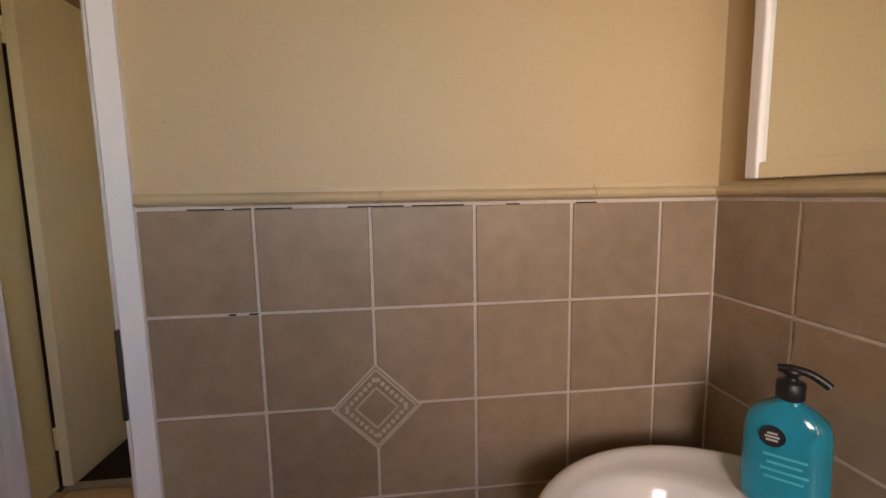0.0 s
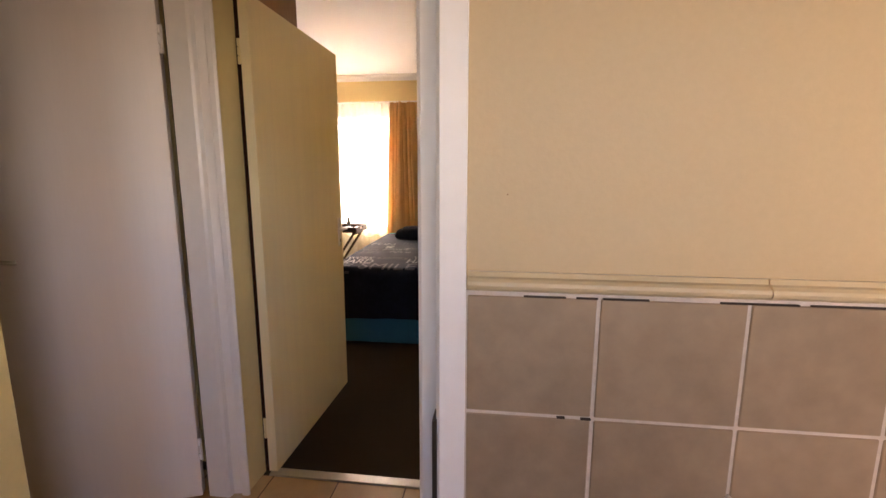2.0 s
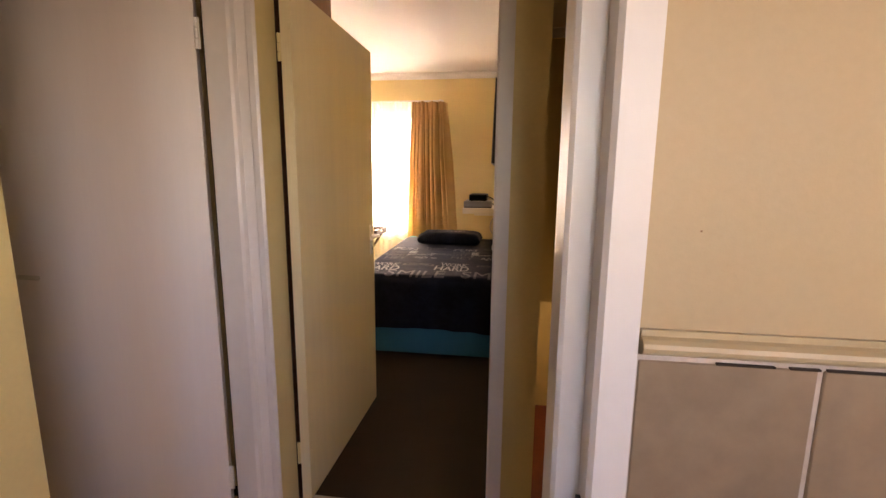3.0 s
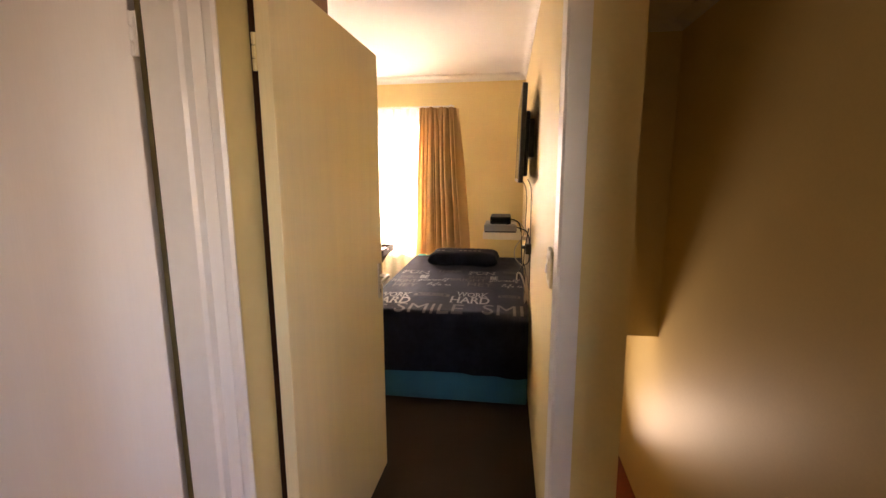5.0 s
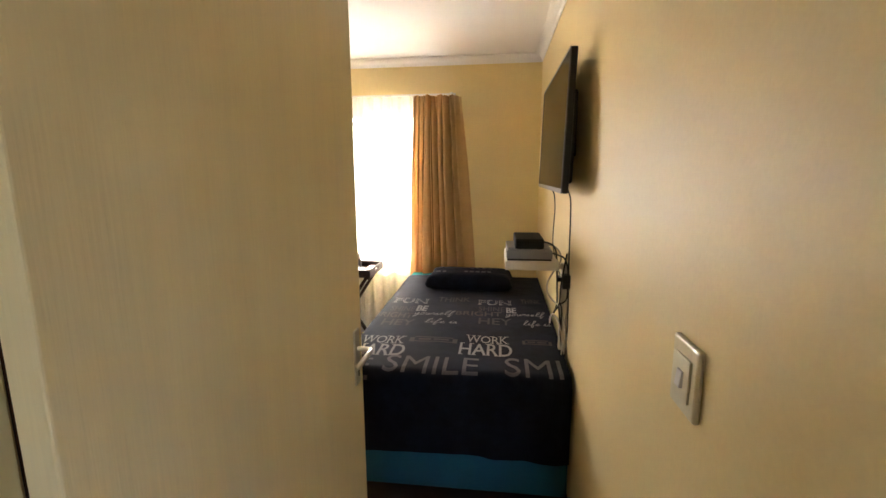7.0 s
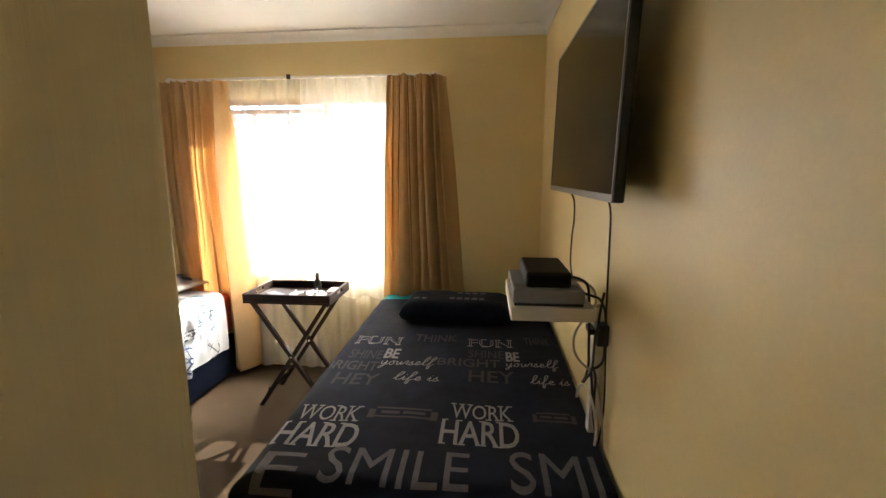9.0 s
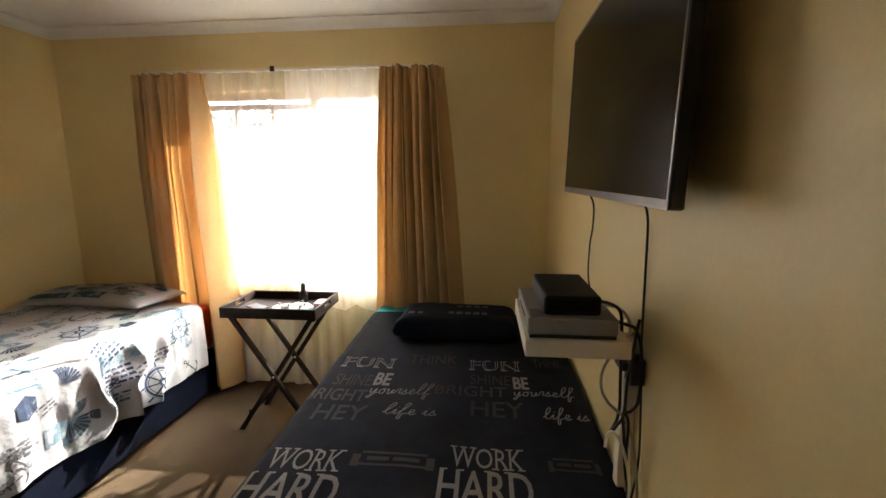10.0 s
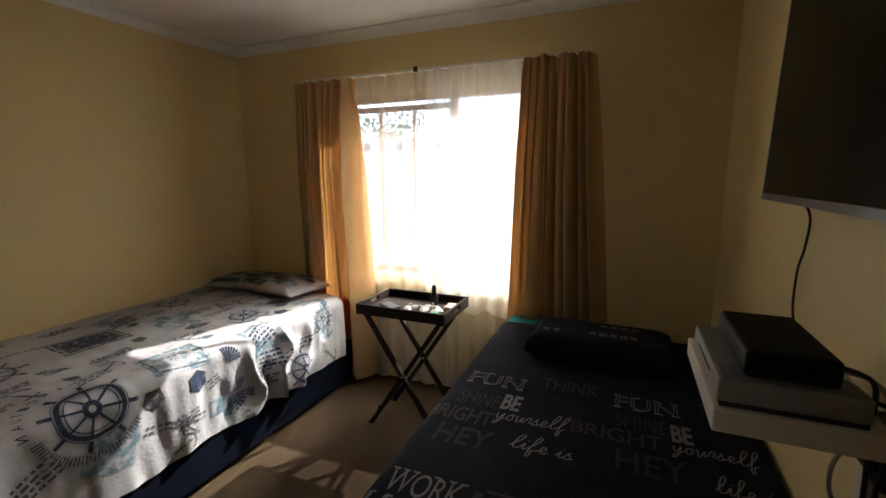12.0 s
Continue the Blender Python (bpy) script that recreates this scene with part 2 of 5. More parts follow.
def part(name, bm, mat, parent, label="", smooth=False):
    """One mesh, in world metres, under a thing or one of its parts."""
    ob = new(name, finish(name, bm, mat, smooth))
    ob.parent = parent
    if parent.data is None:
        ob.matrix_parent_inverse = Matrix.Translation(-parent.location)
    return tagged(ob, label)


def thing(name, at, label, category, group=""):
    ob = new(name)
    ob.location = at
    ob.empty_display_size = 0.05
    return tagged(ob, label, category, group)


def solid(name, bm, mat, label, category, group="", smooth=False):
    return tagged(new(name, finish(name, bm, mat, smooth)), label, category, group)


def structure(name, bm, mat, label, category, smooth=False):
    return tagged(new(name, finish(name, bm, mat, smooth)), label, category, "", "structure")


def box(bm, x0, x1, y0, y1, z0, z1, bevel=0.0, seg=2):
    r = bmesh.ops.create_cube(bm, size=1.0)
    for v in r["verts"]:
        v.co = Vector((x0 + (v.co.x + 0.5) * (x1 - x0), y0 + (v.co.y + 0.5) * (y1 - y0), z0 + (v.co.z + 0.5) * (z1 - z0)))
    if bevel:
        edges = list({e for v in r["verts"] for e in v.link_edges})
        bmesh.ops.bevel(bm, geom=edges, offset=bevel, segments=seg, affect="EDGES", profile=0.5)
    return bm


def boxed(*dims, bevel=0.0, seg=2):
    return box(bmesh.new(), *dims, bevel=bevel, seg=seg)


def spin_profile(bm, profile, centre, sx=1.0, sy=1.0, n=40, cap=True):
    """Rings of (radius, z) round a vertical axis."""
    rings = []
    for r, z in profile:
        rings.append([bm.verts.new((centre[0] + r * sx * math.cos(2 * math.pi * k / n), centre[1] + r * sy * math.sin(2 * math.pi * k / n), centre[2] + z)) for k in range(n)])
    for a, b in zip(rings, rings[1:]):
        for k in range(n):
            bm.faces.new((a[k], a[(k + 1) % n], b[(k + 1) % n], b[k]))
    if cap:
        bm.faces.new(list(reversed(rings[0])))
        bm.faces.new(rings[-1])
    return bm


def smooth_line(points, steps=8):
    pts = [Vector(p) for p in points]
    out = []
    for i in range(len(pts) - 1):
        p0, p1, p2, p3 = pts[max(i - 1, 0)], pts[i], pts[i + 1], pts[min(i + 2, len(pts) - 1)]
        for k in range(steps):
            t = k / steps
            out.append(0.5 * ((2 * p1) + (p2 - p0) * t + (2 * p0 - 5 * p1 + 4 * p2 - p3) * t * t + (3 * p1 - p0 - 3 * p2 + p3) * t ** 3))
    out.append(pts[-1])
    return out


def tube(bm, points, r, n=8, steps=8):
    line = smooth_line(points, steps) if steps > 1 else [Vector(p) for p in points]
    rings = []
    side = None
    for i, p in enumerate(line):
        d = (line[min(i + 1, len(line) - 1)] - line[max(i - 1, 0)]).normalized()
        if side is None:
            side = d.orthogonal().normalized()
        side = (side - d * side.dot(d)).normalized()
        up = d.cross(side)
        rings.append([bm.verts.new(p + r * (math.cos(2 * math.pi * k / n) * side + math.sin(2 * math.pi * k / n) * up)) for k in range(n)])
    for a, b in zip(rings, rings[1:]):
        for k in range(n):
            bm.faces.new((a[k], a[(k + 1) % n], b[(k + 1) % n], b[k]))
    bm.faces.new(list(reversed(rings[0])))
    bm.faces.new(rings[-1])
    return bm


def moved(bm, m):
    bmesh.ops.transform(bm, matrix=m, verts=bm.verts)
    return bm


# ---- structure: heights and lines of the plan ----
CEIL = 2.53
BATH_Y, BATH_BACK = 1.14, 1.285
RIGHT_X, LEFT_X, FAR_Y = -0.54, -3.98, 5.85
DOOR_Y, DOOR_BACK = 2.105, 2.235
PIER_X = -0.42
STAIR_X = 0.45

# floors
structure("floor_bathroom", boxed(-2.0, 0.75, -1.45, 1.285, -0.15, -0.004), M["floor_grout"], "orange tiled bathroom floor", "floor")
structure("floor_landing", boxed(-2.6, 0.45, 1.285, 2.20, -0.15, -0.003), M["floor_grout"], "dark grout bed of the landing floor", "floor")
structure("floor_bedroom", boxed(-4.1, -0.44, 2.245, 5.95, -0.15, 0.0), M["carpet"], "worn brown carpet across the bedroom", "floor")
structure("threshold_strip", boxed(-1.357, -0.54, 2.195, 2.245, -0.02, 0.006, bevel=0.003), M["steel"], "metal threshold strip between tiles and carpet", "threshold")

# ceilings
structure("ceiling_bathroom", boxed(-2.1, 0.8, -1.55, 1.285, CEIL, CEIL + 0.1), M["ceiling"], "plain white bathroom ceiling", "ceiling")
structure("ceiling_landing", boxed(-2.7, 0.6, 1.286, 2.235, CEIL, CEIL + 0.1), M["ceiling"], "plain white landing ceiling", "ceiling")
structure("ceiling_stairs", boxed(PIER_X, 0.6, 2.236, 5.5, CEIL, CEIL + 0.1), M["ceiling"], "white ceiling over the stairwell", "ceiling")
structure("ceiling_bedroom", boxed(-4.1, PIER_X - 0.001, 2.236, 6.0, CEIL, CEIL + 0.1), M["ceiling"], "matt white bedroom ceiling", "ceiling")


def cove(name, a, b, inward):
    """Quarter-round plaster cornice along a wall from a to b."""
    bm = bmesh.new()
    a, b, inward = Vector(a), Vector(b), Vector(inward)
    prof = [(0, -0.062), (0.006, -0.062), (0.008, -0.052)]
    prof += [(0.008 + 0.05 * (1 - math.cos(k / 6 * math.pi / 2)), -0.052 + 0.044 * math.sin(k / 6 * math.pi / 2)) for k in range(1, 7)]
    prof += [(0.066, -0.008), (0.066, 0.0), (0, 0)]
    rows = [[bm.verts.new(p + inward * u + Vector((0, 0, CEIL - 0.001 + v))) for u, v in prof] for p in (a, b)]
    for k in range(len(prof) - 1):
        bm.faces.new((rows[0][k], rows[1][k], rows[1][k + 1], rows[0][k + 1]))
    bm.faces.new(rows[0])
    bm.faces.new(list(reversed(rows[1])))
    return structure(name, bm, M["ceiling"], "white coved plaster cornice", "cornice")


cove("cornice_far", (LEFT_X, FAR_Y, 0), (RIGHT_X, FAR_Y, 0), (0, -1, 0))
cove("cornice_window_side", (LEFT_X, 2.34, 0), (LEFT_X, FAR_Y, 0), (1, 0, 0))
cove("cornice_tv_side", (RIGHT_X, 2.34, 0), (RIGHT_X, FAR_Y, 0), (-1, 0, 0))
cove("cornice_stairs", (PIER_X, 4.45, 0), (STAIR_X, 4.45, 0), (0, -1, 0))
cove("cornice_stairs_side", (STAIR_X, 1.29, 0), (STAIR_X, 4.45, 0), (-1, 0, 0))

# bathroom walls
structure("wall_bathroom_door_side", boxed(-0.395, 0.80, BATH_Y + 0.006, BATH_BACK, -0.15, CEIL), M["bath_wall"], "cream painted bathroom wall above tiles", "wall")
structure("wall_bathroom_door_left", boxed(-2.6, -1.405, BATH_Y, BATH_BACK, -0.15, CEIL), M["wall"], "yellow painted wall beside the bathroom opening", "wall")
structure("wall_bathroom_lintel", boxed(-1.405, -0.395, BATH_Y + 0.006, BATH_BACK, 2.08, CEIL), M["bath_wall"], "cream wall over the bathroom doorway", "wall")
# unseen opening added to the mirror wall for the side lamp
bm = bmesh.new()
for d in ((-1.45, -1.15, -0.15, CEIL), (-0.35, BATH_Y + 0.006, -0.15, CEIL), (-1.15, -0.35, -0.15, 1.35), (-1.15, -0.35, 2.12, CEIL)):
    box(bm, 0.681, 0.80, d[0], d[1], d[2], d[3])
structure("wall_bathroom_right", bm, M["bath_wall"], "cream bathroom wall with the mirror and an assumed lamp opening", "wall")
structure("wall_bathroom_left", boxed(-2.1, -2.0, -1.45, BATH_Y, -0.15, CEIL), M["bath_wall"], "cream painted bathroom wall", "wall")
# unseen opening added to the back wall for the corner lamp
bm = bmesh.new()
for d in ((-2.1, -0.5), (0.1, 0.80)):
    box(bm, d[0], d[1], -1.55, -1.45, -0.15, CEIL)
box(bm, -0.5, 0.1, -1.55, -1.45, -0.15, 1.32)
box(bm, -0.5, 0.1, -1.55, -1.45, 2.08, CEIL)
structure("wall_bathroom_back", bm, M["bath_wall"], "cream bathroom wall with an assumed opening for a lamp", "wall")

# landing and bedroom entrance walls
structure("wall_landing_left", boxed(-2.72, -2.6, 1.14, 2.2, -0.15, CEIL), M["wall"], "yellow end wall of the landing", "wall")
bm = boxed(-2.6, -2.26, 2.06, 2.2, -0.15, CEIL)
box(bm, -2.26, -1.357, 2.06, 2.2, 2.09, CEIL)
structure("wall_landing_store", bm, M["wall"], "yellow wall round the ajar white door", "wall")
bm = boxed(-2.6, -1.40, 2.25, 2.33, -0.15, CEIL)
structure("wall_store_back", bm, M["wall"], "plain wall behind the ajar door", "wall")
structure("wall_bedroom_lintel", boxed(-1.40, PIER_X, DOOR_Y, DOOR_BACK, 2.09, CEIL), M["wall"], "yellow wall over the bedroom doorway", "wall")
structure("wall_bedroom_right", boxed(RIGHT_X, PIER_X, DOOR_BACK, FAR_Y + 0.15, -3.0, CEIL), M["wall"], "pale yellow bedroom wall carrying the television", "wall")
structure("wall_bedroom_pier", boxed(-0.533, PIER_X, DOOR_Y, DOOR_BACK, -3.0, CEIL), M["wall"], "yellow wall pier beside the bedroom door frame", "wall")
structure("wall_bedroom_left", boxed(LEFT_X - 0.12, LEFT_X, 2.25, FAR_Y + 0.15, -0.15, CEIL), M["wall"], "pale yellow bedroom wall beside the bed", "wall")
structure("wall_bedroom_south", boxed(-3.98, -2.6, 2.25, 2.33, -0.15, CEIL), M["wall"], "plain yellow bedroom wall", "wall")
WX0, WX1, WZ0, WZ1 = -3.02, -1.48, 0.82, 2.10
bm = bmesh.new()
outer = ((LEFT_X, -3.0), (RIGHT_X, -3.0), (RIGHT_X, CEIL), (LEFT_X, CEIL))
inner = ((WX0, WZ0), (WX1, WZ0), (WX1, WZ1), (WX0, WZ1))
loops = [[bm.verts.new((x, y, z)) for x, z in pts] for y in (FAR_Y, FAR_Y + 0.15) for pts in (outer, inner)]
for k in range(4):
    j = (k + 1) % 4
    bm.faces.new((loops[0][k], loops[0][j], loops[1][j], loops[1][k]))
    bm.faces.new((loops[2][j], loops[2][k], loops[3][k], loops[3][j]))
    bm.faces.new((loops[1][k], loops[1][j], loops[3][j], loops[3][k]))
    bm.faces.new((loops[0][j], loops[0][k], loops[2][k], loops[2][j]))
bmesh.ops.recalc_face_normals(bm, faces=bm.faces)
structure("wall_bedroom_far", bm, M["wall"], "yellow bedroom wall with the window opening", "wall")

# stairwell
structure("wall_stairs_right", boxed(STAIR_X, STAIR_X + 0.12, 1.285, 5.5, -3.0, CEIL), M["wall"], "yellow stairwell wall, glossy low down", "wall")
structure("wall_stairs_bulkhead", boxed(PIER_X, STAIR_X, 4.45, 4.57, 0.29, CEIL), M["wall"], "yellow bulkhead hanging over the stairs", "wall")
structure("wall_stairs_far", boxed(PIER_X, STAIR_X + 0.12, 5.5, 5.62, -3.0, CEIL), M["wall"], "yellow far wall of the stairwell", "wall")
structure("wall_stairs_soffit", boxed(PIER_X, STAIR_X, 4.57, 5.5, 0.29, 0.41), M["ceiling"], "white soffit over the lower landing", "ceiling")
structure("floor_stairs_landing", boxed(PIER_X, STAIR_X, 3.92, 5.5, -1.4, -1.26), M["red_tread"], "red-brown floor of the lower landing", "floor")
for k in range(1, 7):
    structure("stair_step", boxed(PIER_X, STAIR_X, 2.2 + 0.25 * (k - 1), 2.2 + 0.25 * k + 0.02, -0.18 * k - 0.18, -0.18 * k, bevel=0.006), M["red_tread"], "red-brown stair tread going down", "step")


# ---- door frames ----
def steel_frame(name, inner, sign, y0, y1, mat, label, rebate=0.045, stop=0.036, face=0.045, top=2.06):
    """Pressed frame jamb: face towards -y, a rebate, then a stop standing further into the opening. sign: +1 when the wall lies at larger x."""
    bm = bmesh.new()
    prof = [(face, y0 - 0.002), (face, y0 - 0.005), (0.006, y0 - 0.005), (0, y0 + 0.001), (0, y0 + rebate), (-stop + 0.006, y0 + rebate), (-stop, y0 + rebate + 0.006),
            (-stop, y1 - 0.006), (-stop + 0.006, y1 + 0.004), (face, y1 + 0.004), (face, y1)]
    rows = [[bm.verts.new((inner + sign * u, v, z)) for u, v in prof] for z in (-0.005, top)]
    n = len(prof)
    for k in range(n):
        q = (rows[0][k], rows[0][(k + 1) % n], rows[1][(k + 1) % n], rows[1][k])
        bm.faces.new(q if sign < 0 else tuple(reversed(q)))
    bm.faces.new(rows[1] if sign < 0 else list(reversed(rows[1])))
    bm.faces.new(list(reversed(rows[0])) if sign < 0 else rows[0])
    bmesh.ops.recalc_face_normals(bm, faces=bm.faces)
    return structure(name, bm, mat, label, "door frame")


bath_jamb = steel_frame("door_frame_bathroom", -0.44, 1, BATH_Y, BATH_BACK, M["white_gloss"], "white gloss pressed steel frame of the bathroom doorway")
part("strike_plate", boxed(-0.446, -0.4385, 1.1345, 1.172, 0.80, 0.965, bevel=0.001), M["dark_metal"], bath_jamb, "dark worn metal strike plate")
for z in (0.825, 0.94):
    part("screw", moved(spin_profile(bmesh.new(), [(0.004, 0), (0.004, 0.002)], (0, 0, 0), n=8), pose(-0.4455, 1.156, z, 0, -90, 0)), M["steel"], bath_jamb)
bm = bmesh.new()
prof = [(-0.5325, 2.109), (-0.5325, 2.099), (-0.579, 2.099), (-0.585, 2.105), (-0.585, 2.192), (-0.581, 2.198), (-0.568, 2.198), (-0.568, 2.232), (-0.564, 2.239), (-0.531, 2.239), (-0.531, 2.2345)]
rows = [[bm.verts.new((x, y, z)) for x, y in prof] for z in (-0.005, 2.06)]
for k in range(len(prof)):
    bm.faces.new((rows[0][k], rows[0][(k + 1) % len(prof)], rows[1][(k + 1) % len(prof)], rows[1][k]))
bm.faces.new(rows[1])
bm.faces.new(rows[0])
bmesh.ops.recalc_face_normals(bm, faces=bm.faces)
bed_jamb = structure("door_frame_bedroom", bm, M["white_gloss"], "white gloss pressed steel frame of the bedroom doorway", "door frame")
part("strike_plate", boxed(-0.5695, -0.5675, 2.203, 2.228, 0.935, 1.04, bevel=0.0008), M["dark_metal"], bed_jamb, "dark metal strike plate")
structure("door_frame_bedroom_hinge_side", boxed(-1.455, -1.387, 2.0775, 2.226, -0.005, 2.09, bevel=0.004), M["frame_cream"], "cream painted hinge jamb of the bedroom door", "door frame")
structure("door_frame_bedroom_head", boxed(-1.387, -0.5335, DOOR_Y - 0.008, DOOR_BACK + 0.004, 2.055, 2.093, bevel=0.004), M["frame_cream"], "cream painted head of the bedroom door frame", "door frame")
# rebate block coloured dark so that the hinge gap looks shaded
structure("door_rebate_bedroom", boxed(-1.46, -1.366, 2.2265, 2.36, 0.0, 2.09), M["gap_shade"], "rebate behind the bedroom door hinges, coloured dark as gap shade", "door frame")
# frame of the ajar white door: a stepped, rounded steel profile
bm = bmesh.new()
prof = [(-1.548, 2.20), (-1.548, 2.050), (-1.540, 2.040), (-1.458, 2.040), (-1.448, 2.046), (-1.444, 2.066), (-1.412, 2.072), (-1.407, 2.064), (-1.402, 2.060),
        (-1.382, 2.060), (-1.373, 2.066), (-1.375, 2.074), (-1.392, 2.076), (-1.392, 2.20)]
rows = [[bm.verts.new((x, y, z)) for x, y in prof] for z in (-0.005, 2.09)]
for k in range(len(prof)):
    bm.faces.new((rows[0][k], rows[0][(k + 1) % len(prof)], rows[1][(k + 1) % len(prof)], rows[1][k]))
bm.faces.new(rows[1])
bm.faces.new(rows[0])
bmesh.ops.recalc_face_normals(bm, faces=bm.faces)
structure("door_frame_store", bm, M["white_gloss"], "white gloss stepped steel frame of the ajar door", "door frame")


# ---- doors ----
def hinge_part(parent, x, y, z, mat="frame_cream"):
    bm = bmesh.new()
    for k in range(3):
        spin_profile(bm, [(0.0045, 0), (0.0055, 0.002), (0.0055, 0.028), (0.0045, 0.03)], (x, y, z + 0.033 * k), n=10)
    box(bm, x + 0.003, x + 0.014, y - 0.001, y + 0.0015, z, z + 0.096)
    h = part("hinge", bm, M[mat], parent, "painted steel butt hinge", smooth=False)
    return h


def lever_handle(parent, m, flip=1):
    """Backplate in the local xz plane, lever along local x times flip, standing out along local -y."""
    plate = part("handle_plate", moved(boxed(-0.02, 0.02, -0.007, 0, -0.11, 0.06, bevel=0.004), m), M["steel"], parent, "worn steel lock plate")
    lever = tube(bmesh.new(), [(0, 0, 0), (0, -0.04, 0), (0.012 * flip, -0.05, 0), (0.05 * flip, -0.052, 0.003), (0.105 * flip, -0.047, -0.004), (0.115 * flip, -0.042, -0.006)], 0.0075, n=10)
    part("lever", moved(lever, m), M["steel"], plate, "steel lever handle", smooth=True)
    key = boxed(-0.003, 0.003, -0.009, -0.0068, -0.085, -0.065, bevel=0.001)
    part("keyhole", moved(key, m), M["gap"], plate, "dark keyhole")


# bedroom door, swung inwards
ANG = math.degrees(math.atan2(3.103 - 2.207, -1.302 + 1.320))
d1 = thing("door_1", (-1.372, 2.215, 0.01), "cream painted flush bedroom door standing open inwards", "door")
d1["kind"] = "structure"
lm = pose(-1.320, 2.207, 0, 0, 0, ANG)
part("leaf", moved(boxed(0, 0.896, 0.0, 0.042, 0.012, 2.04, bevel=0.003), lm), M["door_cream"], d1)
for z in (0.17, 1.78):
    hinge_part(d1, -1.374, 2.217, z)
lever_handle(d1, lm @ pose(0.841, 0, 1.035), -1)
lever_handle(d1, lm @ pose(0.841, 0.042, 1.035, 0, 0, 180), 1)
# white door, ajar towards the landing
d2 = thing("door_2", (-1.55, 2.03, 0.01), "white gloss flush door standing slightly ajar", "door")
d2["kind"] = "structure"
lm2 = pose(-1.562, 2.030, 0, 0, 0, 22)
part("leaf", moved(boxed(-0.68, 0, -0.005, 0.037, 0.012, 2.04, bevel=0.003), lm2), M["door_white"], d2)
# added strip: its dark colour paints shade into the ajar door's hinge gap
part("rebate_strip", boxed(-1.5525, -1.5482, 2.052, 2.195, 0.0, 2.04), M["gap_shade"], d2, "rebate strip coloured dark as hinge gap shade")
for z in (0.18, 1.775):
    hinge_part(d2, -1.556, 2.024, z, "white_gloss")
lever_handle(d2, lm2 @ pose(-0.61, -0.005, 1.05), 1)


# ---- bathroom: tiles, rail, mirror, basin ----
wall_b = bpy.data.objects["wall_bathroom_door_side"]
wall_r = bpy.data.objects["wall_bathroom_right"]
TILE_X = [-0.395, -0.203, -0.001, 0.190, 0.377, 0.557, 0.676]
TILE_Z = [1.172, 0.983, 0.795, 0.607, 0.419, 0.231, 0.043, -0.005]
TILE_Y = [1.138, 0.955, 0.765, 0.575, 0.385, 0.195, 0.005, -0.185, -0.375]
structure("grout_bathroom_door_side", boxed(-0.395, 0.681, 1.1405, 1.146, 0.0, 1.176), M["grout"], "pale grout behind the beige wall tiles", "grout")
structure("grout_bathroom_right", boxed(0.6755, 0.681, -0.5, 1.1405, 0.0, 1.176), M["grout"], "pale grout behind the beige wall tiles", "grout")

structure("grout_corner", boxed(0.6705, 0.6755, 1.1335, 1.1405, 0.0, 1.172, bevel=0.0015), M["grout"], "pale grout bead in the tiled corner", "grout")
# dado rail along both tiled walls
def dado(name, a, b, out, joints):
    a, b, out = Vector(a), Vector(b), Vector(out)
    bm = bmesh.new()
    prof = [(0, 0.0), (0.005, 0.0), (0.012, 0.002), (0.0165, 0.006), (0.018, 0.011), (0.0165, 0.016), (0.012, 0.020), (0.006, 0.0222), (0.006, 0.0295), (0, 0.0295)]
    cuts = [0.0] + joints + [1.0]
    for s, e in zip(cuts, cuts[1:]):
        d = (b - a)
        p, q = a + d * s + d.normalized() * 0.0008, a + d * e - d.normalized() * 0.0008
        rows = [[bm.verts.new(w + out * u + Vector((0, 0, v))) for u, v in prof] for w in (p, q)]
        for k in range(len(prof) - 1):
            bm.faces.new((rows[0][k], rows[1][k], rows[1][k + 1], rows[0][k + 1]))
        bm.faces.new(rows[0])
        bm.faces.new(rows[1])
    bmesh.ops.recalc_face_normals(bm, faces=bm.faces)
    return structure(name, bm, M["rail"], "beige ceramic dado rail above the tiles", "dado rail")


dado("dado_rail_door_side", (-0.392, 1.1455, 1.176), (0.677, 1.1455, 1.176), (0, -1, 0), [0.385, 0.76])
dado("dado_rail_right", (0.6805, 1.13, 1.176), (0.6805, -0.5, 1.176), (-1, 0, 0), [0.2, 0.5, 0.8])
# missing grout under the rail and in one joint
bm = bmesh.new()
for x0, x1, z in ((-0.31, -0.25, 1.1705), (-0.235, -0.205, 1.1705), (-0.198, -0.135, 1.1705), (-0.04, 0.06, 1.1705), (0.075, 0.17, 1.1705), (0.25, 0.275, 1.1705), (0.385, 0.425, 1.1705), (-0.255, -0.243, 0.983), (-0.220, -0.205, 0.983)):
    box(bm, x0, x1, 1.1358, 1.1402, z - 0.0012, z + 0.0010)
structure("grout_gaps", bm, M["gap"], "dark gaps where the grout has fallen out", "grout")
structure("wall_spot", boxed(-0.3380, -0.3360, 1.1450, 1.1458, 1.3170, 1.3190), M["cupboard"], "small dark nail hole in the cream wall", "nail hole")

# inset diamond tile
dia = bmesh.new()


def diamond(bm, half, y0, y1, cx=-0.001, cz=0.793):
    a = [bm.verts.new((cx + dx * half, y, cz + dz * half)) for y in (y0, y1) for dx, dz in ((1, 0), (0, 1), (-1, 0), (0, -1))]
    bm.faces.new(a[:4])
    bm.faces.new(list(reversed(a[4:])))
    for k in range(4):
        bm.faces.new((a[k], a[k + 4], a[(k + 1) % 4 + 4], a[(k + 1) % 4]))
    bmesh.ops.recalc_face_normals(bm, faces=bm.faces)


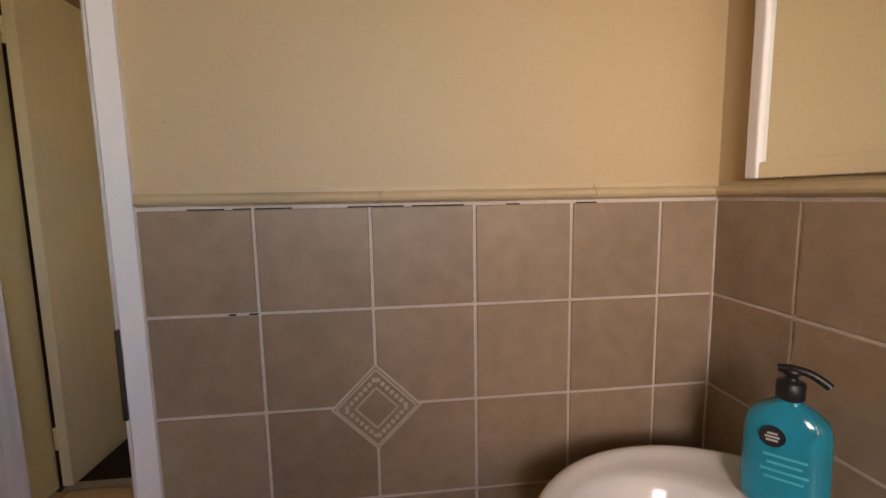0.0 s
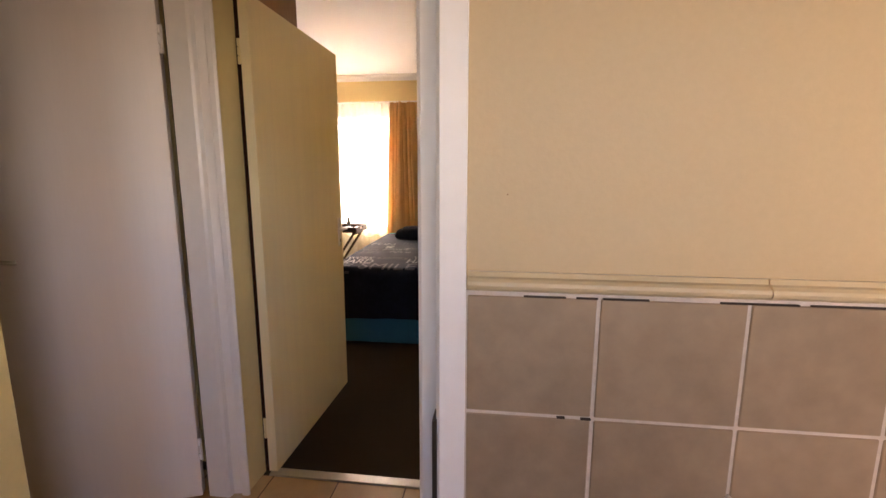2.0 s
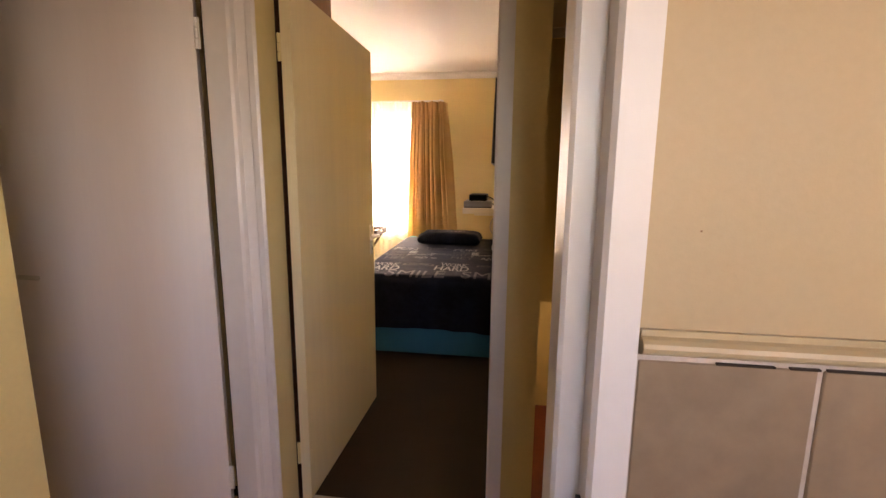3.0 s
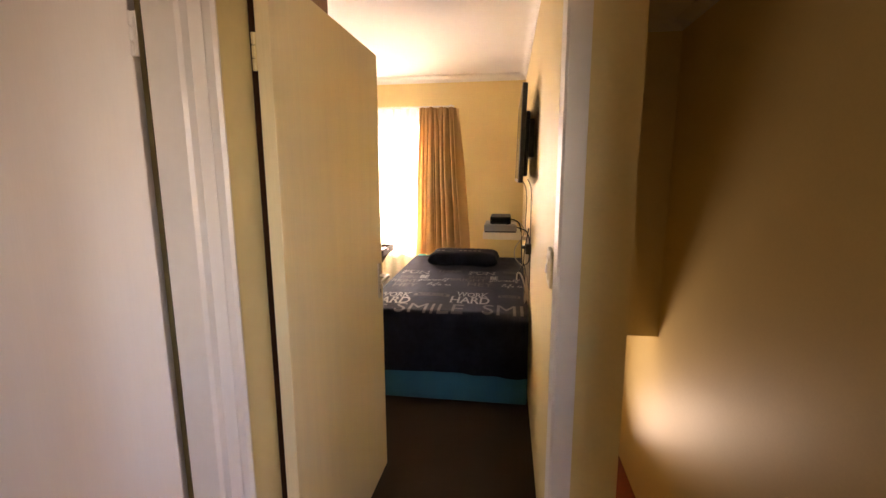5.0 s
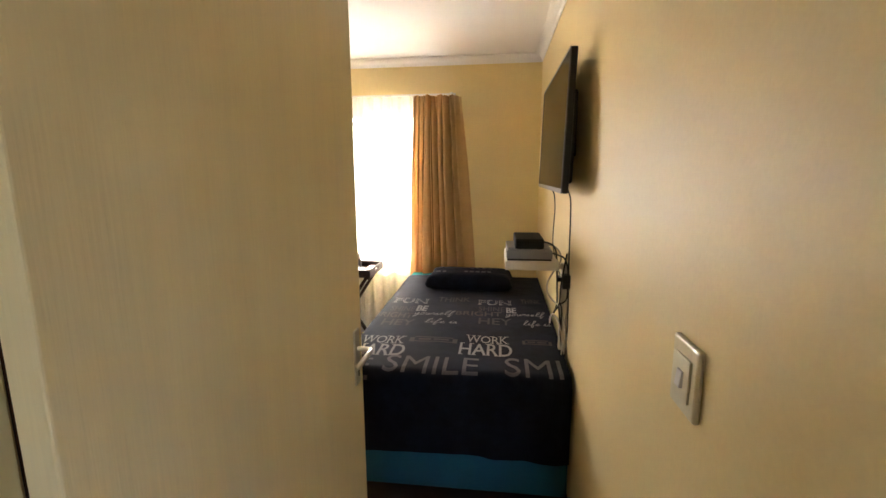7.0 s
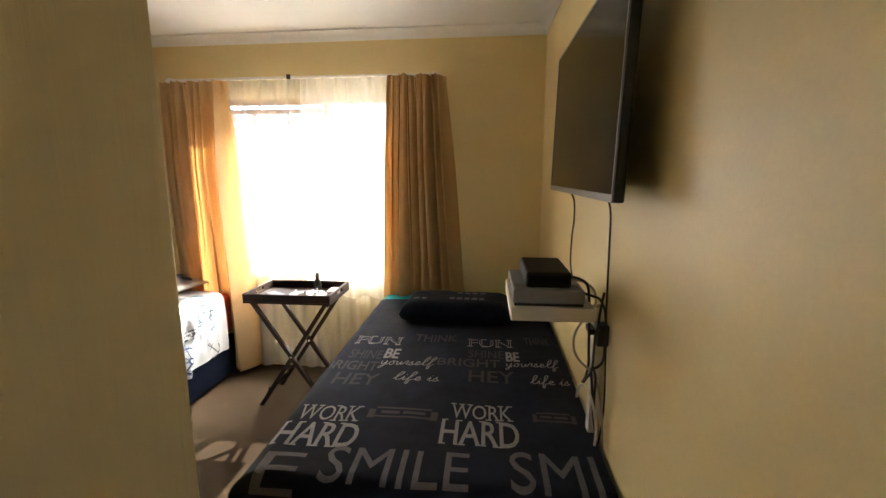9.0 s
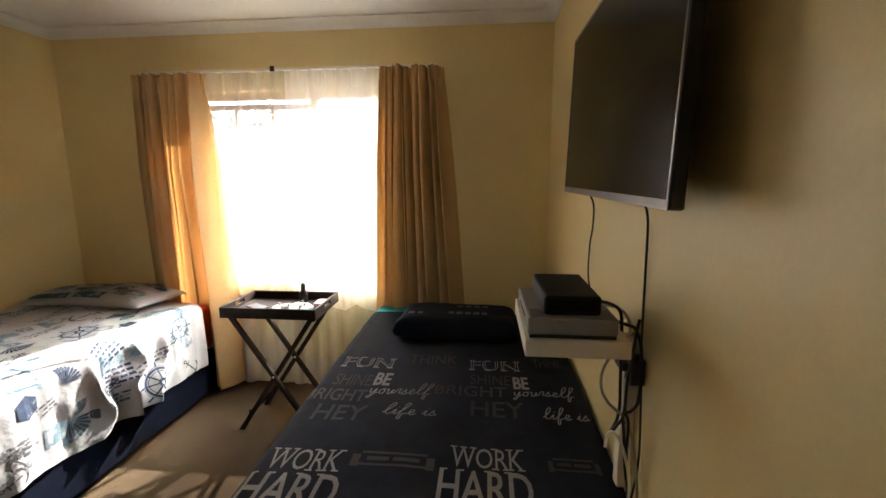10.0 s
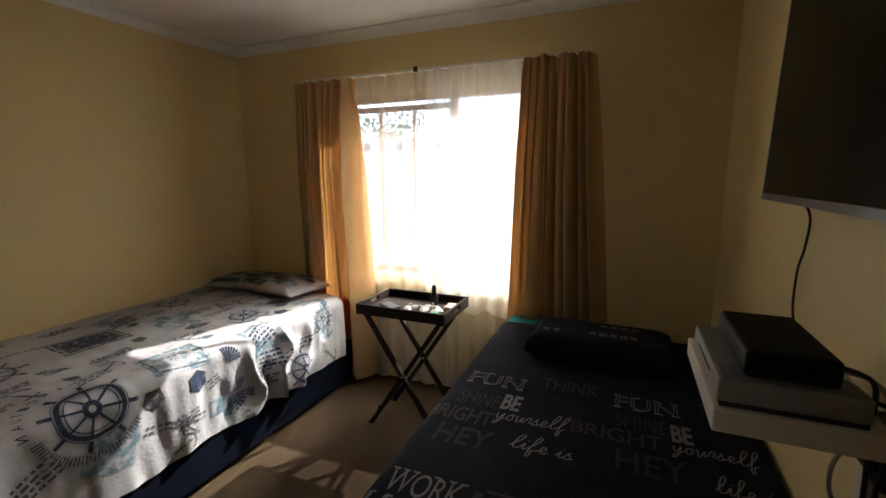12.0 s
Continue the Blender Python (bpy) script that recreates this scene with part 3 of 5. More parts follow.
diamond(dia, 0.080, 1.1335, 1.1385)
d_ob = part("inset_tile", dia, M["tile"], wall_b, "small diamond inset tile with a raised border")
bm = bmesh.new()
diamond(bm, 0.0845, 1.1352, 1.139)
part("inset_grout", bm, M["grout"], wall_b)
bm = bmesh.new()
for k in range(4):
    a0 = math.pi / 4 + k * math.pi / 2
    u = Vector((math.cos(a0 + math.pi / 2), 0, math.sin(a0 + math.pi / 2)))
    w = Vector((math.cos(a0), 0, math.sin(a0)))
    for off, half, t in ((0.053, 0.053, 0.003), (0.028, 0.028, 0.0025)):
        c = Vector((-0.001, 1.1325, 0.793)) + w * off
        r = bmesh.ops.create_cube(bm, size=1.0)
        for v in r["verts"]:
            v.co = c + u * (v.co.x * 2 * half) + Vector((0, v.co.y * 0.003, 0)) + w * (v.co.z * t)
    for j in range(-3, 4):
        c = Vector((-0.001, 1.1325, 0.793)) + w * 0.041 + u * (j * 0.012)
        r = bmesh.ops.create_icosphere(bm, subdivisions=1, radius=0.0052)
        for v in r["verts"]:
            v.co = c + Vector((v.co.x, v.co.y * 0.35, v.co.z))
part("inset_relief", bm, M["inset"], d_ob, "raised beaded border pattern")

# framed mirror on the right wall
mir = thing("mirror", (0.675, 0.6, 1.207), "large wall mirror with a slim white frame above the rail", "mirror")
part("mirror_glass", boxed(0.670, 0.6795, -0.2, 1.034, 1.235, 2.1), M["mirror"], mir)
bm = bmesh.new()
box(bm, 0.660, 0.680, 1.034, 1.060, 1.207, 2.13, bevel=0.004)
box(bm, 0.660, 0.680, -0.228, -0.2, 1.207, 2.13, bevel=0.004)
box(bm, 0.661, 0.680, -0.2, 1.034, 2.10, 2.13, bevel=0.004)
part("mirror_frame", bm, M["white_gloss"], mir, "slim white painted frame")
part("mirror_bottom_edge", boxed(0.664, 0.680, -0.2, 1.034, 1.2065, 1.2355, bevel=0.002), M["mirror"], mir)

# wash basin
bas = thing("wash_basin", (0.56, 0.775, 0.0), "white oval ceramic pedestal wash basin below the mirror", "wash basin")
bm = bmesh.new()
BASIN = [(0.46, 0.10, 0.10, 0.50), (0.46, 0.17, 0.17, 0.56), (0.46, 0.225, 0.22, 0.63), (0.46, 0.258, 0.252, 0.69), (0.46, 0.268, 0.262, 0.712), (0.46, 0.271, 0.265, 0.726), (0.46, 0.267, 0.261, 0.735), (0.459, 0.259, 0.253, 0.738),
         (0.457, 0.250, 0.245, 0.736), (0.453, 0.240, 0.236, 0.731), (0.445, 0.228, 0.228, 0.728), (0.42, 0.192, 0.212, 0.7265), (0.402, 0.172, 0.202, 0.724), (0.40, 0.165, 0.197, 0.719), (0.398, 0.158, 0.190, 0.705), (0.396, 0.145, 0.175, 0.67), (0.395, 0.115, 0.14, 0.625), (0.395, 0.06, 0.08, 0.595), (0.395, 0.02, 0.02, 0.59)]
rings = [[bm.verts.new((cx + rx * math.cos(2 * math.pi * k / 64), 0.775 + ry * math.sin(2 * math.pi * k / 64), z)) for k in range(64)] for cx, rx, ry, z in BASIN]
for a, b in zip(rings, rings[1:]):
    for k in range(64):
        bm.faces.new((a[k], a[(k + 1) % 64], b[(k + 1) % 64], b[k]))
bm.faces.new(list(reversed(rings[0])))
bm.faces.new(rings[-1])
bmesh.ops.bisect_plane(bm, geom=bm.verts[:] + bm.edges[:] + bm.faces[:], plane_co=(0.6715, 0, 0), plane_no=(1, 0, 0), clear_outer=True)
part("bowl", bm, M["porcelain"], bas, smooth=True)
bm = spin_profile(bmesh.new(), [(0.10, 0.0), (0.095, 0.03), (0.075, 0.1), (0.07, 0.4), (0.10, 0.505)], (0.46, 0.775, 0.0), n=32)
part("pedestal", bm, M["porcelain"], bas, smooth=True)
part("waste", spin_profile(bmesh.new(), [(0.026, 0.588), (0.026, 0.593), (0.02, 0.595)], (0.395, 0.775, 0.0), n=20), M["steel"], bas, "chrome plug hole")

# pump bottle, turned towards the room
bot = thing("pump_bottle", (0.598, 0.878, 0.728), "turquoise hand wash pump bottle with a black pump", "soap bottle")
bmx = pose(0.598, 0.878, 0.728, 0, 0, -46)
bm = bmesh.new()
n_ring = 28
rings = []
for z, w, d in ((0.0, 0.046, 0.024), (0.006, 0.052, 0.029), (0.03, 0.053, 0.030), (0.09, 0.052, 0.030), (0.120, 0.051, 0.029), (0.136, 0.046, 0.026), (0.148, 0.033, 0.022), (0.155, 0.020, 0.018), (0.160, 0.015, 0.015), (0.166, 0.015, 0.015)):
    ring = []
    for k in range(n_ring):
        a = 2 * math.pi * k / n_ring
        cx, sx = math.cos(a), math.sin(a)
        ring.append(bm.verts.new((w * math.copysign(abs(cx) ** 0.6, cx), d * math.copysign(abs(sx) ** 0.8, sx), z)))
    rings.append(ring)
for a, b in zip(rings, rings[1:]):
    for k in range(n_ring):
        bm.faces.new((a[k], a[(k + 1) % n_ring], b[(k + 1) % n_ring], b[k]))
bm.faces.new(list(reversed(rings[0])))
bm.faces.new(rings[-1])
part("bottle_body", moved(bm, bmx), M["soap"], bot, "clear bottle full of turquoise soap", smooth=True)
bm = spin_profile(bmesh.new(), [(0.0165, 0.162), (0.0175, 0.164), (0.0175, 0.186), (0.016, 0.188), (0.008, 0.189), (0.008, 0.198), (0.012, 0.199), (0.012, 0.206), (0.006, 0.208)], (0, 0, 0), n=24)
pump = part("pump_collar", moved(bm, bmx), M["black_plastic"], bot, "black screw collar", smooth=True)
bm = tube(bmesh.new(), [(-0.016, 0, 0.204), (0.0, 0, 0.206), (0.02, 0, 0.203), (0.036, 0, 0.194), (0.042, 0, 0.189)], 0.0058, n=12)
part("pump_nozzle", moved(bm, bmx), M["black_plastic"], pump, "black curved nozzle", smooth=True)
lab = spin_profile(bmesh.new(), [(0.0155, 0), (0.0155, 0.0008)], (0, 0, 0), n=28)
lab_ob = part("label_badge", moved(lab, bmx @ pose(-0.016, -0.0302, 0.112, 90, 0, 0)), M["black_plastic"], bot, "round black brand badge")
for k, w in enumerate((0.012, 0.017, 0.014)):
    part("badge_bar", moved(boxed(-w / 2, w / 2, -0.0006, 0, -0.0015, 0.0012), bmx @ pose(-0.016, -0.0312, 0.117 - 0.005 * k)), M["silver_plastic"], lab_ob)
for k, w in enumerate((0.05, 0.04, 0.055, 0.045)):
    part("label_bar", moved(boxed(-w / 2, w / 2, -0.0006, 0, -0.002, 0.0018), bmx @ pose(0.0, -0.0306, 0.085 - 0.011 * k)), M["label_teal"], bot)


# ---- bedroom window, lace and curtains ----
win = thing("window_1", (-2.25, FAR_Y + 0.09, WZ0), "brown timber window with clear panes behind lace", "window")
win["kind"] = "structure"
FY0, FY1 = FAR_Y + 0.06, FAR_Y + 0.11
for d in ((WX0, WX1, WZ1 - 0.05, WZ1), (WX0, WX1, WZ0, WZ0 + 0.05), (WX0, WX0 + 0.05, WZ0 + 0.05, WZ1 - 0.05), (WX1 - 0.05, WX1, WZ0 + 0.05, WZ1 - 0.05)):
    part("window_frame", boxed(d[0], d[1], FY0, FY1, d[2], d[3], bevel=0.004), M["window_wood"], win)
part("mullion", boxed(-2.165, -2.115, FY0, FY1, WZ0 + 0.05, WZ1 - 0.05, bevel=0.004), M["window_wood"], win)
part("transom", boxed(WX0 + 0.05, -2.165, FY0 + 0.004, FY1 - 0.004, 1.985, 2.02, bevel=0.004), M["window_wood"], win)
for x in (-2.71, -2.44):
    part("glazing_bar", boxed(x - 0.009, x + 0.009, FY0 + 0.012, FY1 - 0.012, WZ0 + 0.05, 1.985, bevel=0.002), M["window_wood"], win)
for x0, x1 in ((WX0 + 0.045, -2.16), (-2.12, WX1 - 0.045)):
    pane = part("pane", boxed(x0, x1, FY0 + 0.022, FY0 + 0.026, WZ0 + 0.045, WZ1 - 0.045), M["glass"], win, "clear glass pane")
    pane.visible_shadow = False
part("window_sill", boxed(WX0 - 0.03, WX1 + 0.03, FAR_Y - 0.006, FAR_Y + 0.06, WZ0 - 0.03, WZ0 - 0.001, bevel=0.004), M["wall"], win, "plastered inner sill")

rod = thing("curtain_rail", (-2.3, FAR_Y - 0.05, 2.215), "thin white curtain rail across the window wall", "curtain rail")
part("rail_bar", boxed(-3.31, -1.275, FAR_Y - 0.055, FAR_Y - 0.035, 2.21, 2.228, bevel=0.003), M["white_plastic"], rod)
for x in (-3.28, -2.36, -1.31):
    part("rail_bracket", boxed(x - 0.012, x + 0.012, FAR_Y - 0.058, FAR_Y - 0.0005, 2.206, 2.236, bevel=0.003), M["white_plastic"], rod)
part("rail_joint", boxed(-2.375, -2.345, FAR_Y - 0.062, FAR_Y - 0.056, 2.205, 2.24, bevel=0.002), M["dark_metal"], rod, "dark rail joint")


def drape(x0, x1, z0, z1, y, folds, depth, flare0=0.0, flare1=0.0, seed=0, nx=180, nz=36, pinch=0.0, hem_wave=0.0):
    """A hanging cloth of soft folds; flare moves its two lower corners sideways."""
    rnd = random.Random(seed)
    ph = [rnd.uniform(0, 6.28) for _ in range(6)]
    grid = []
    bm = bmesh.new()
    for j in range(nz + 1):
        t = j / nz
        z = z1 + (z0 - z1) * t
        row = []
        for i in range(nx + 1):
            s = i / nx
            x = (x0 + flare0 * t) * (1 - s) + (x1 + flare1 * t) * s
            grow = 0.55 + 0.45 * min(1, t * 3.5) if pinch else 1.0
            grow *= 1.0 + (0.35 * math.sin(s * 17 + ph[5]) if pinch else 0.0)
            w = s * folds * 2 * math.pi + 0.9 * math.sin(s * 7 + ph[0]) + 0.5 * t * math.sin(s * 11 + ph[1])
            lobe = 1.2 - 2.4 * abs(math.sin(w / 2)) ** 0.8 if pinch else math.copysign(abs(math.sin(w)) ** 0.75, math.sin(w))
            d = depth * grow * (lobe + 0.35 * math.sin(2.1 * w + ph[2]) * (1 - t) + 0.25 * math.sin(0.5 * w + ph[3] + t * 2))
            if pinch:
                tight = math.exp(-((t - 0.045) / 0.03) ** 2)
                x += -tight * 0.30 * (x1 - x0) / folds * math.sin(w) / math.pi
                d -= tight * depth * 0.8 * max(0.0, math.cos(w)) ** 3
                d += pinch * math.sin(s * folds * 6 * math.pi) * max(0.0, 1 - t / 0.06)
            x += (0.42 if pinch else 0.25) * depth * math.cos(w) * grow
            zz = z + (hem_wave * math.sin(s * 23 + ph[4]) * t) + (pinch * (0.45 * math.sin(w * 0.5 + ph[2]) + 0.35 * math.sin(3 * w)) * max(0.0, 1 - t * 8))
            row.append(bm.verts.new((x, y + d, zz)))
        grid.append(row)
    for j in range(nz):
        for i in range(nx):
            bm.faces.new((grid[j][i], grid[j + 1][i], grid[j + 1][i + 1], grid[j][i + 1]))
    return bm


solid("lace_curtain", drape(-2.98, -1.50, 0.03, 2.205, FAR_Y - 0.06, 13, 0.012, seed=4, nx=300, nz=20, hem_wave=0.01), M["lace"], "sheer white lace curtain over the window", "curtain", smooth=True)
solid("lace_curtain", drape(-2.27, -1.56, 0.62, 2.2, FAR_Y - 0.09, 7, 0.014, -0.03, 0.02, seed=9, nx=160, nz=20, hem_wave=0.02), M["lace_dense"], "denser white lace panel over half of the window", "curtain", smooth=True)
for nm, args, sd in (("curtain", (-3.27, -2.79, 0.04, 2.175), 11), ("curtain", (-1.625, -1.235, 0.04, 2.19), 23)):
    lower = (0.05, 0.055) if sd == 11 else (-0.07, 0.16)
    c = thing("curtain", ((args[0] + args[1]) / 2, FAR_Y - 0.12, 0.04), "gold pinch-pleated curtain drawn to the side", "curtain", "pair of gold curtains")
    part("cloth", drape(*args, FAR_Y - 0.15, 9 if sd == 11 else 8, 0.062, lower[0], lower[1], seed=sd, pinch=0.014), M["curtain"], c, smooth=True)
    part("heading_tape", drape(args[0] + 0.01, args[1] - 0.01, 2.12, 2.19, FAR_Y - 0.10, 12, 0.005, seed=sd, nx=80, nz=3), M["curtain"], c, smooth=True)


# ---- beds ----
def inset_flat(bm, by):
    """Draws the outline of a flat shape inwards."""
    edge = [e for e in bm.edges if len(e.link_faces) == 1]
    shift = {}
    for e in edge:
        f = e.link_faces[0]
        d = (e.verts[1].co - e.verts[0].co).normalized()
        n = Vector((-d.y, d.x, 0))
        if n.dot(f.calc_center_median() - e.verts[0].co) < 0:
            n = -n
        for v in e.verts:
            shift.setdefault(v, []).append(n)
    for v, ns in shift.items():
        m = sum(ns, Vector((0, 0, 0)))
        if m.length > 0.2:
            m.normalize()
            v.co += m * by / max(0.45, abs(m.dot(ns[0])))


def slice_flat(bm, step):
    """Cuts a flat drawing along a grid, so that it can bend."""
    for axis in (0, 1):
        lo, hi = min(v.co[axis] for v in bm.verts), max(v.co[axis] for v in bm.verts)
        for k in range(1, int((hi - lo) / step) + 1):
            at, no = Vector((0, 0, 0)), Vector((0, 0, 0))
            at[axis], no[axis] = lo + k * step, 1
            bmesh.ops.bisect_plane(bm, geom=bm.verts[:] + bm.edges[:] + bm.faces[:], plane_co=at, plane_no=no)


class Cover:
    """A bedspread over a bed: a runs from the wall across and down the free side, b from the head to the foot and down it."""

    def __init__(self, wall_x, side, head_y, width, length, top, foot_drop, hem, round_r, seed, sag=0.0, ripple=0.006, side_ripple=0.014, creases=0.0):
        self.wall_x, self.side, self.head_y, self.width, self.length, self.top = wall_x, side, head_y, width, length, top
        self.creases = creases
        self.hem, self.r, self.seed, self.sag, self.ripple, self.side_ripple = hem, round_r, seed, sag, ripple, side_ripple

    def fold(self, d, full):
        r = self.r
        if d < full - r:
            return d, 0.0
        a = (d - (full - r)) / r
        if a < math.pi / 2:
            return full - r + r * math.sin(a), r * (1 - math.cos(a))
        return full, r + (d - (full - r) - r * math.pi / 2)

    def point(self, a, b, lift=0.0):
        pa, da = self.fold(a, self.width)
        pb, db = self.fold(b, self.length)
        drop = max(da, db)
        s = self.seed
        z = self.top - self.sag * min(1.0, b / self.length) - drop
        k = min(1.0, drop / 0.12)
        w = self.ripple * (noise.noise((a * 3.1 + s, b * 2.7, s)) + 0.6 * noise.noise((a * 9 + s, b * 7, 2.0)) + 0.3 * noise.noise((a * 23, b * 19 + s, 5.0)))
        out = self.side_ripple * k * (noise.noise((b * 6 + s, a * 1.2, 1.0)) + 0.5 * noise.noise((b * 17 + s, a * 3, 3.0)))
        outb = self.side_ripple * k * (noise.noise((a * 6 + s, b * 1.2, 7.0)) + 0.5 * noise.noise((a * 15 + s, b * 3, 9.0)))
        if self.creases:
            run = b * 15 + 2.2 * noise.noise((b * 4, a * 5, s))
            out += self.creases * k * math.exp(-((b - 0.62) / 0.26) ** 2) * (1 - abs(math.sin(run))) * 1.4
            w += self.creases * (1 - k) * math.exp(-((b - 0.62) / 0.3) ** 2) * max(0.0, a - self.width + 0.35) * 2.2 * abs(noise.noise((a * 5, b * 9, s + 3)))
        if da >= db:
            pa += out + lift * min(1.0, da / self.r)
            z += w * (1 - k) + lift * (1 - min(1.0, da / self.r))
        else:
            pb += outb + lift * min(1.0, db / self.r)
            z += w * (1 - k) + lift * (1 - min(1.0, db / self.r))
        if da > 0 and db > 0:
            pa += 0.25 * min(da, db)
            pb += 0.10 * min(da, db)
        return Vector((self.wall_x + self.side * pa, self.head_y - pb, z))

    def mesh(self, amax, bmax, na=110, nb=150, a0=0.0, b0=0.0):
        bm = bmesh.new()
        grid = []
        for j in range(nb + 1):
            row = []
            for i in range(na + 1):
                s, t = i / na, j / nb
                a_end = amax + 0.022 * noise.noise((t * 9, self.seed, 1.0))
                b_end = bmax + 0.022 * noise.noise((s * 8, self.seed, 4.0))
                row.append(bm.verts.new(self.point(a0 + (a_end - a0) * s, b0 + (b_end - b0) * t)))
            grid.append(row)
        for j in range(nb):
            for i in range(na):
                q = (grid[j][i], grid[j + 1][i], grid[j + 1][i + 1], grid[j][i + 1])
                bm.faces.new(q if self.side > 0 else tuple(reversed(q)))
        bmesh.ops.recalc_face_normals(bm, faces=bm.faces)
        return bm

    def lay(self, bm, lift=0.0025, longest=0.03):
        """Lays a flat drawing, whose x and y are a and b, onto the cover."""
        slice_flat(bm, longest)
        for v in bm.verts:
            v.co = self.point(v.co.x, v.co.y, lift)
        return bm


def letters(text, shear=0.0, bold=0.0):
    cu = bpy.data.curves.new("lettering", "FONT")
    cu.body = text
    cu.size = 1.0
    cu.shear = shear
    cu.offset = bold
    cu.resolution_u = 3
    ob = bpy.data.objects.new("lettering", cu)
    scene.collection.objects.link(ob)
    dg = bpy.context.evaluated_depsgraph_get()
    me = bpy.data.meshes.new_from_object(ob.evaluated_get(dg))
    bm = bmesh.new()
    bm.from_mesh(me)
    bpy.data.objects.remove(ob)
    bpy.data.curves.remove(cu)
    bpy.data.meshes.remove(me)
    bmesh.ops.remove_doubles(bm, verts=bm.verts, dist=1e-5)
    return bm


def fit_to(bm, x0, x1, y0, y1):
    xs = [v.co.x for v in bm.verts]
    ys = [v.co.y for v in bm.verts]
    for v in bm.verts:
        v.co = Vector((x0 + (v.co.x - min(xs)) / (max(xs) - min(xs)) * (x1 - x0), y0 + (v.co.y - min(ys)) / (max(ys) - min(ys)) * (y1 - y0), 0))
    return bm


def bed_base(bed, x0, x1, y0, y1, mat, label):
    part("bed_base", boxed(x0, x1, y0, y1, 0.03, 0.33, bevel=0.015, seg=3), mat, bed, label)
    for x in (x0 + 0.08, x1 - 0.08):
        for y in (y0 + 0.08, y1 - 0.08):
            part("foot", boxed(x - 0.03, x + 0.03, y - 0.03, y + 0.03, 0.0, 0.031, bevel=0.004), M["black_plastic"], bed)


def bar_flat(bm, x0, y0, x1, y1, w):
    d = Vector((x1 - x0, y1 - y0, 0)).normalized()
    s = Vector((-d.y, d.x, 0)) * w / 2
    bm.faces.new([bm.verts.new(p) for p in (Vector((x0, y0, 0)) + s, Vector((x0, y0, 0)) - s, Vector((x1, y1, 0)) - s, Vector((x1, y1, 0)) + s)])


# pen strokes of a slanted handwriting, one unit high from baseline to loop
PEN = {
    "l": (0.30, [[(0, 0.1), (0.2, 0.55), (0.27, 0.95), (0.18, 1.0), (0.1, 0.6), (0.1, 0.1), (0.2, 0.0), (0.3, 0.12)]]),
    "f": (0.30, [[(0, 0.12), (0.18, 0.55), (0.26, 0.95), (0.16, 1.0), (0.1, 0.5), (0.06, -0.3), (0.14, -0.36), (0.16, 0.0), (0.3, 0.12)]]),
    "i": (0.22, [[(0, 0.1), (0.1, 0.42), (0.09, 0.08), (0.15, 0.0), (0.22, 0.1)], [(0.13, 0.62), (0.15, 0.66)]]),
    "e": (0.30, [[(0, 0.1), (0.18, 0.24), (0.2, 0.4), (0.1, 0.42), (0.06, 0.15), (0.15, 0.0), (0.3, 0.12)]]),
    "s": (0.26, [[(0, 0.1), (0.13, 0.46), (0.12, 0.3), (0.19, 0.12), (0.1, 0.0), (0.02, 0.05), (0.12, 0.02), (0.26, 0.12)]]),
    "y": (0.36, [[(0.02, 0.4), (0.05, 0.1), (0.13, 0.05), (0.25, 0.42), (0.2, -0.1), (0.1, -0.38), (0.04, -0.25), (0.36, 0.12)]]),
    "o": (0.32, [[(0.16, 0.42), (0.05, 0.3), (0.06, 0.05), (0.16, 0.0), (0.24, 0.2), (0.16, 0.42), (0.32, 0.36)]]),
    "u": (0.34, [[(0, 0.36), (0.06, 0.4), (0.07, 0.08), (0.15, 0.0), (0.25, 0.4), (0.25, 0.06), (0.34, 0.1)]]),
    "r": (0.28, [[(0, 0.1), (0.1, 0.48), (0.2, 0.42), (0.17, 0.1), (0.28, 0.1)]]),
    " ": (0.22, []),
}


def handwriting(text, a0, a1, b0, b1, width):
    """Cursive words along a, from the baseline b0 to the loops at b1."""
    bm = bmesh.new()
    full = sum(PEN[ch][0] for ch in text)
    at = 0.0
    for ch in text:
        for stroke in PEN[ch][1]:
            line = smooth_line([Vector((at + u, v, 0)) for u, v in stroke], 4)
            pts = [(a0 + (a1 - a0) * (p[0] + 0.12 * p[1]) / full, b0 + (b1 - b0) * p[1]) for p in line]
            for p, q in zip(pts, pts[1:]):
                if p != q:
                    bar_flat(bm, *p, *q, width)
        at += PEN[ch][0]
    return bm


# where the slab serifs of the capitals sit, as shares of a letter's width: along the foot, along the top
SERIFS = {"W": ((), (0.06, 0.5, 0.94)), "O": ((), ()), "R": ((0.16, 0.9), (0.1,)), "K": ((0.14, 0.9), (0.14, 0.88)), "H": ((0.14, 0.86), (0.14, 0.86)), "A": ((0.08, 0.92), ()), "D": ((0.1,), (0.1,))}
WIDTHS = {"W": 1.35, "O": 1.12, "R": 0.86, "K": 0.86, "H": 1.05, "A": 0.98, "D": 1.08}


def serif_bars(text, a0, a1, b0, b1, half, thick):
    bm = bmesh.new()
    full = sum(WIDTHS[ch] for ch in text)
    at = 0.0
    for ch in text:
        for b, shares in zip((b0, b1), SERIFS[ch]):
            for k in shares:
                c = a0 + (a1 - a0) * (at + k * WIDTHS[ch]) / full
                bar_flat(bm, c - half, b, c + half, b, thick)
        at += WIDTHS[ch]
    return bm


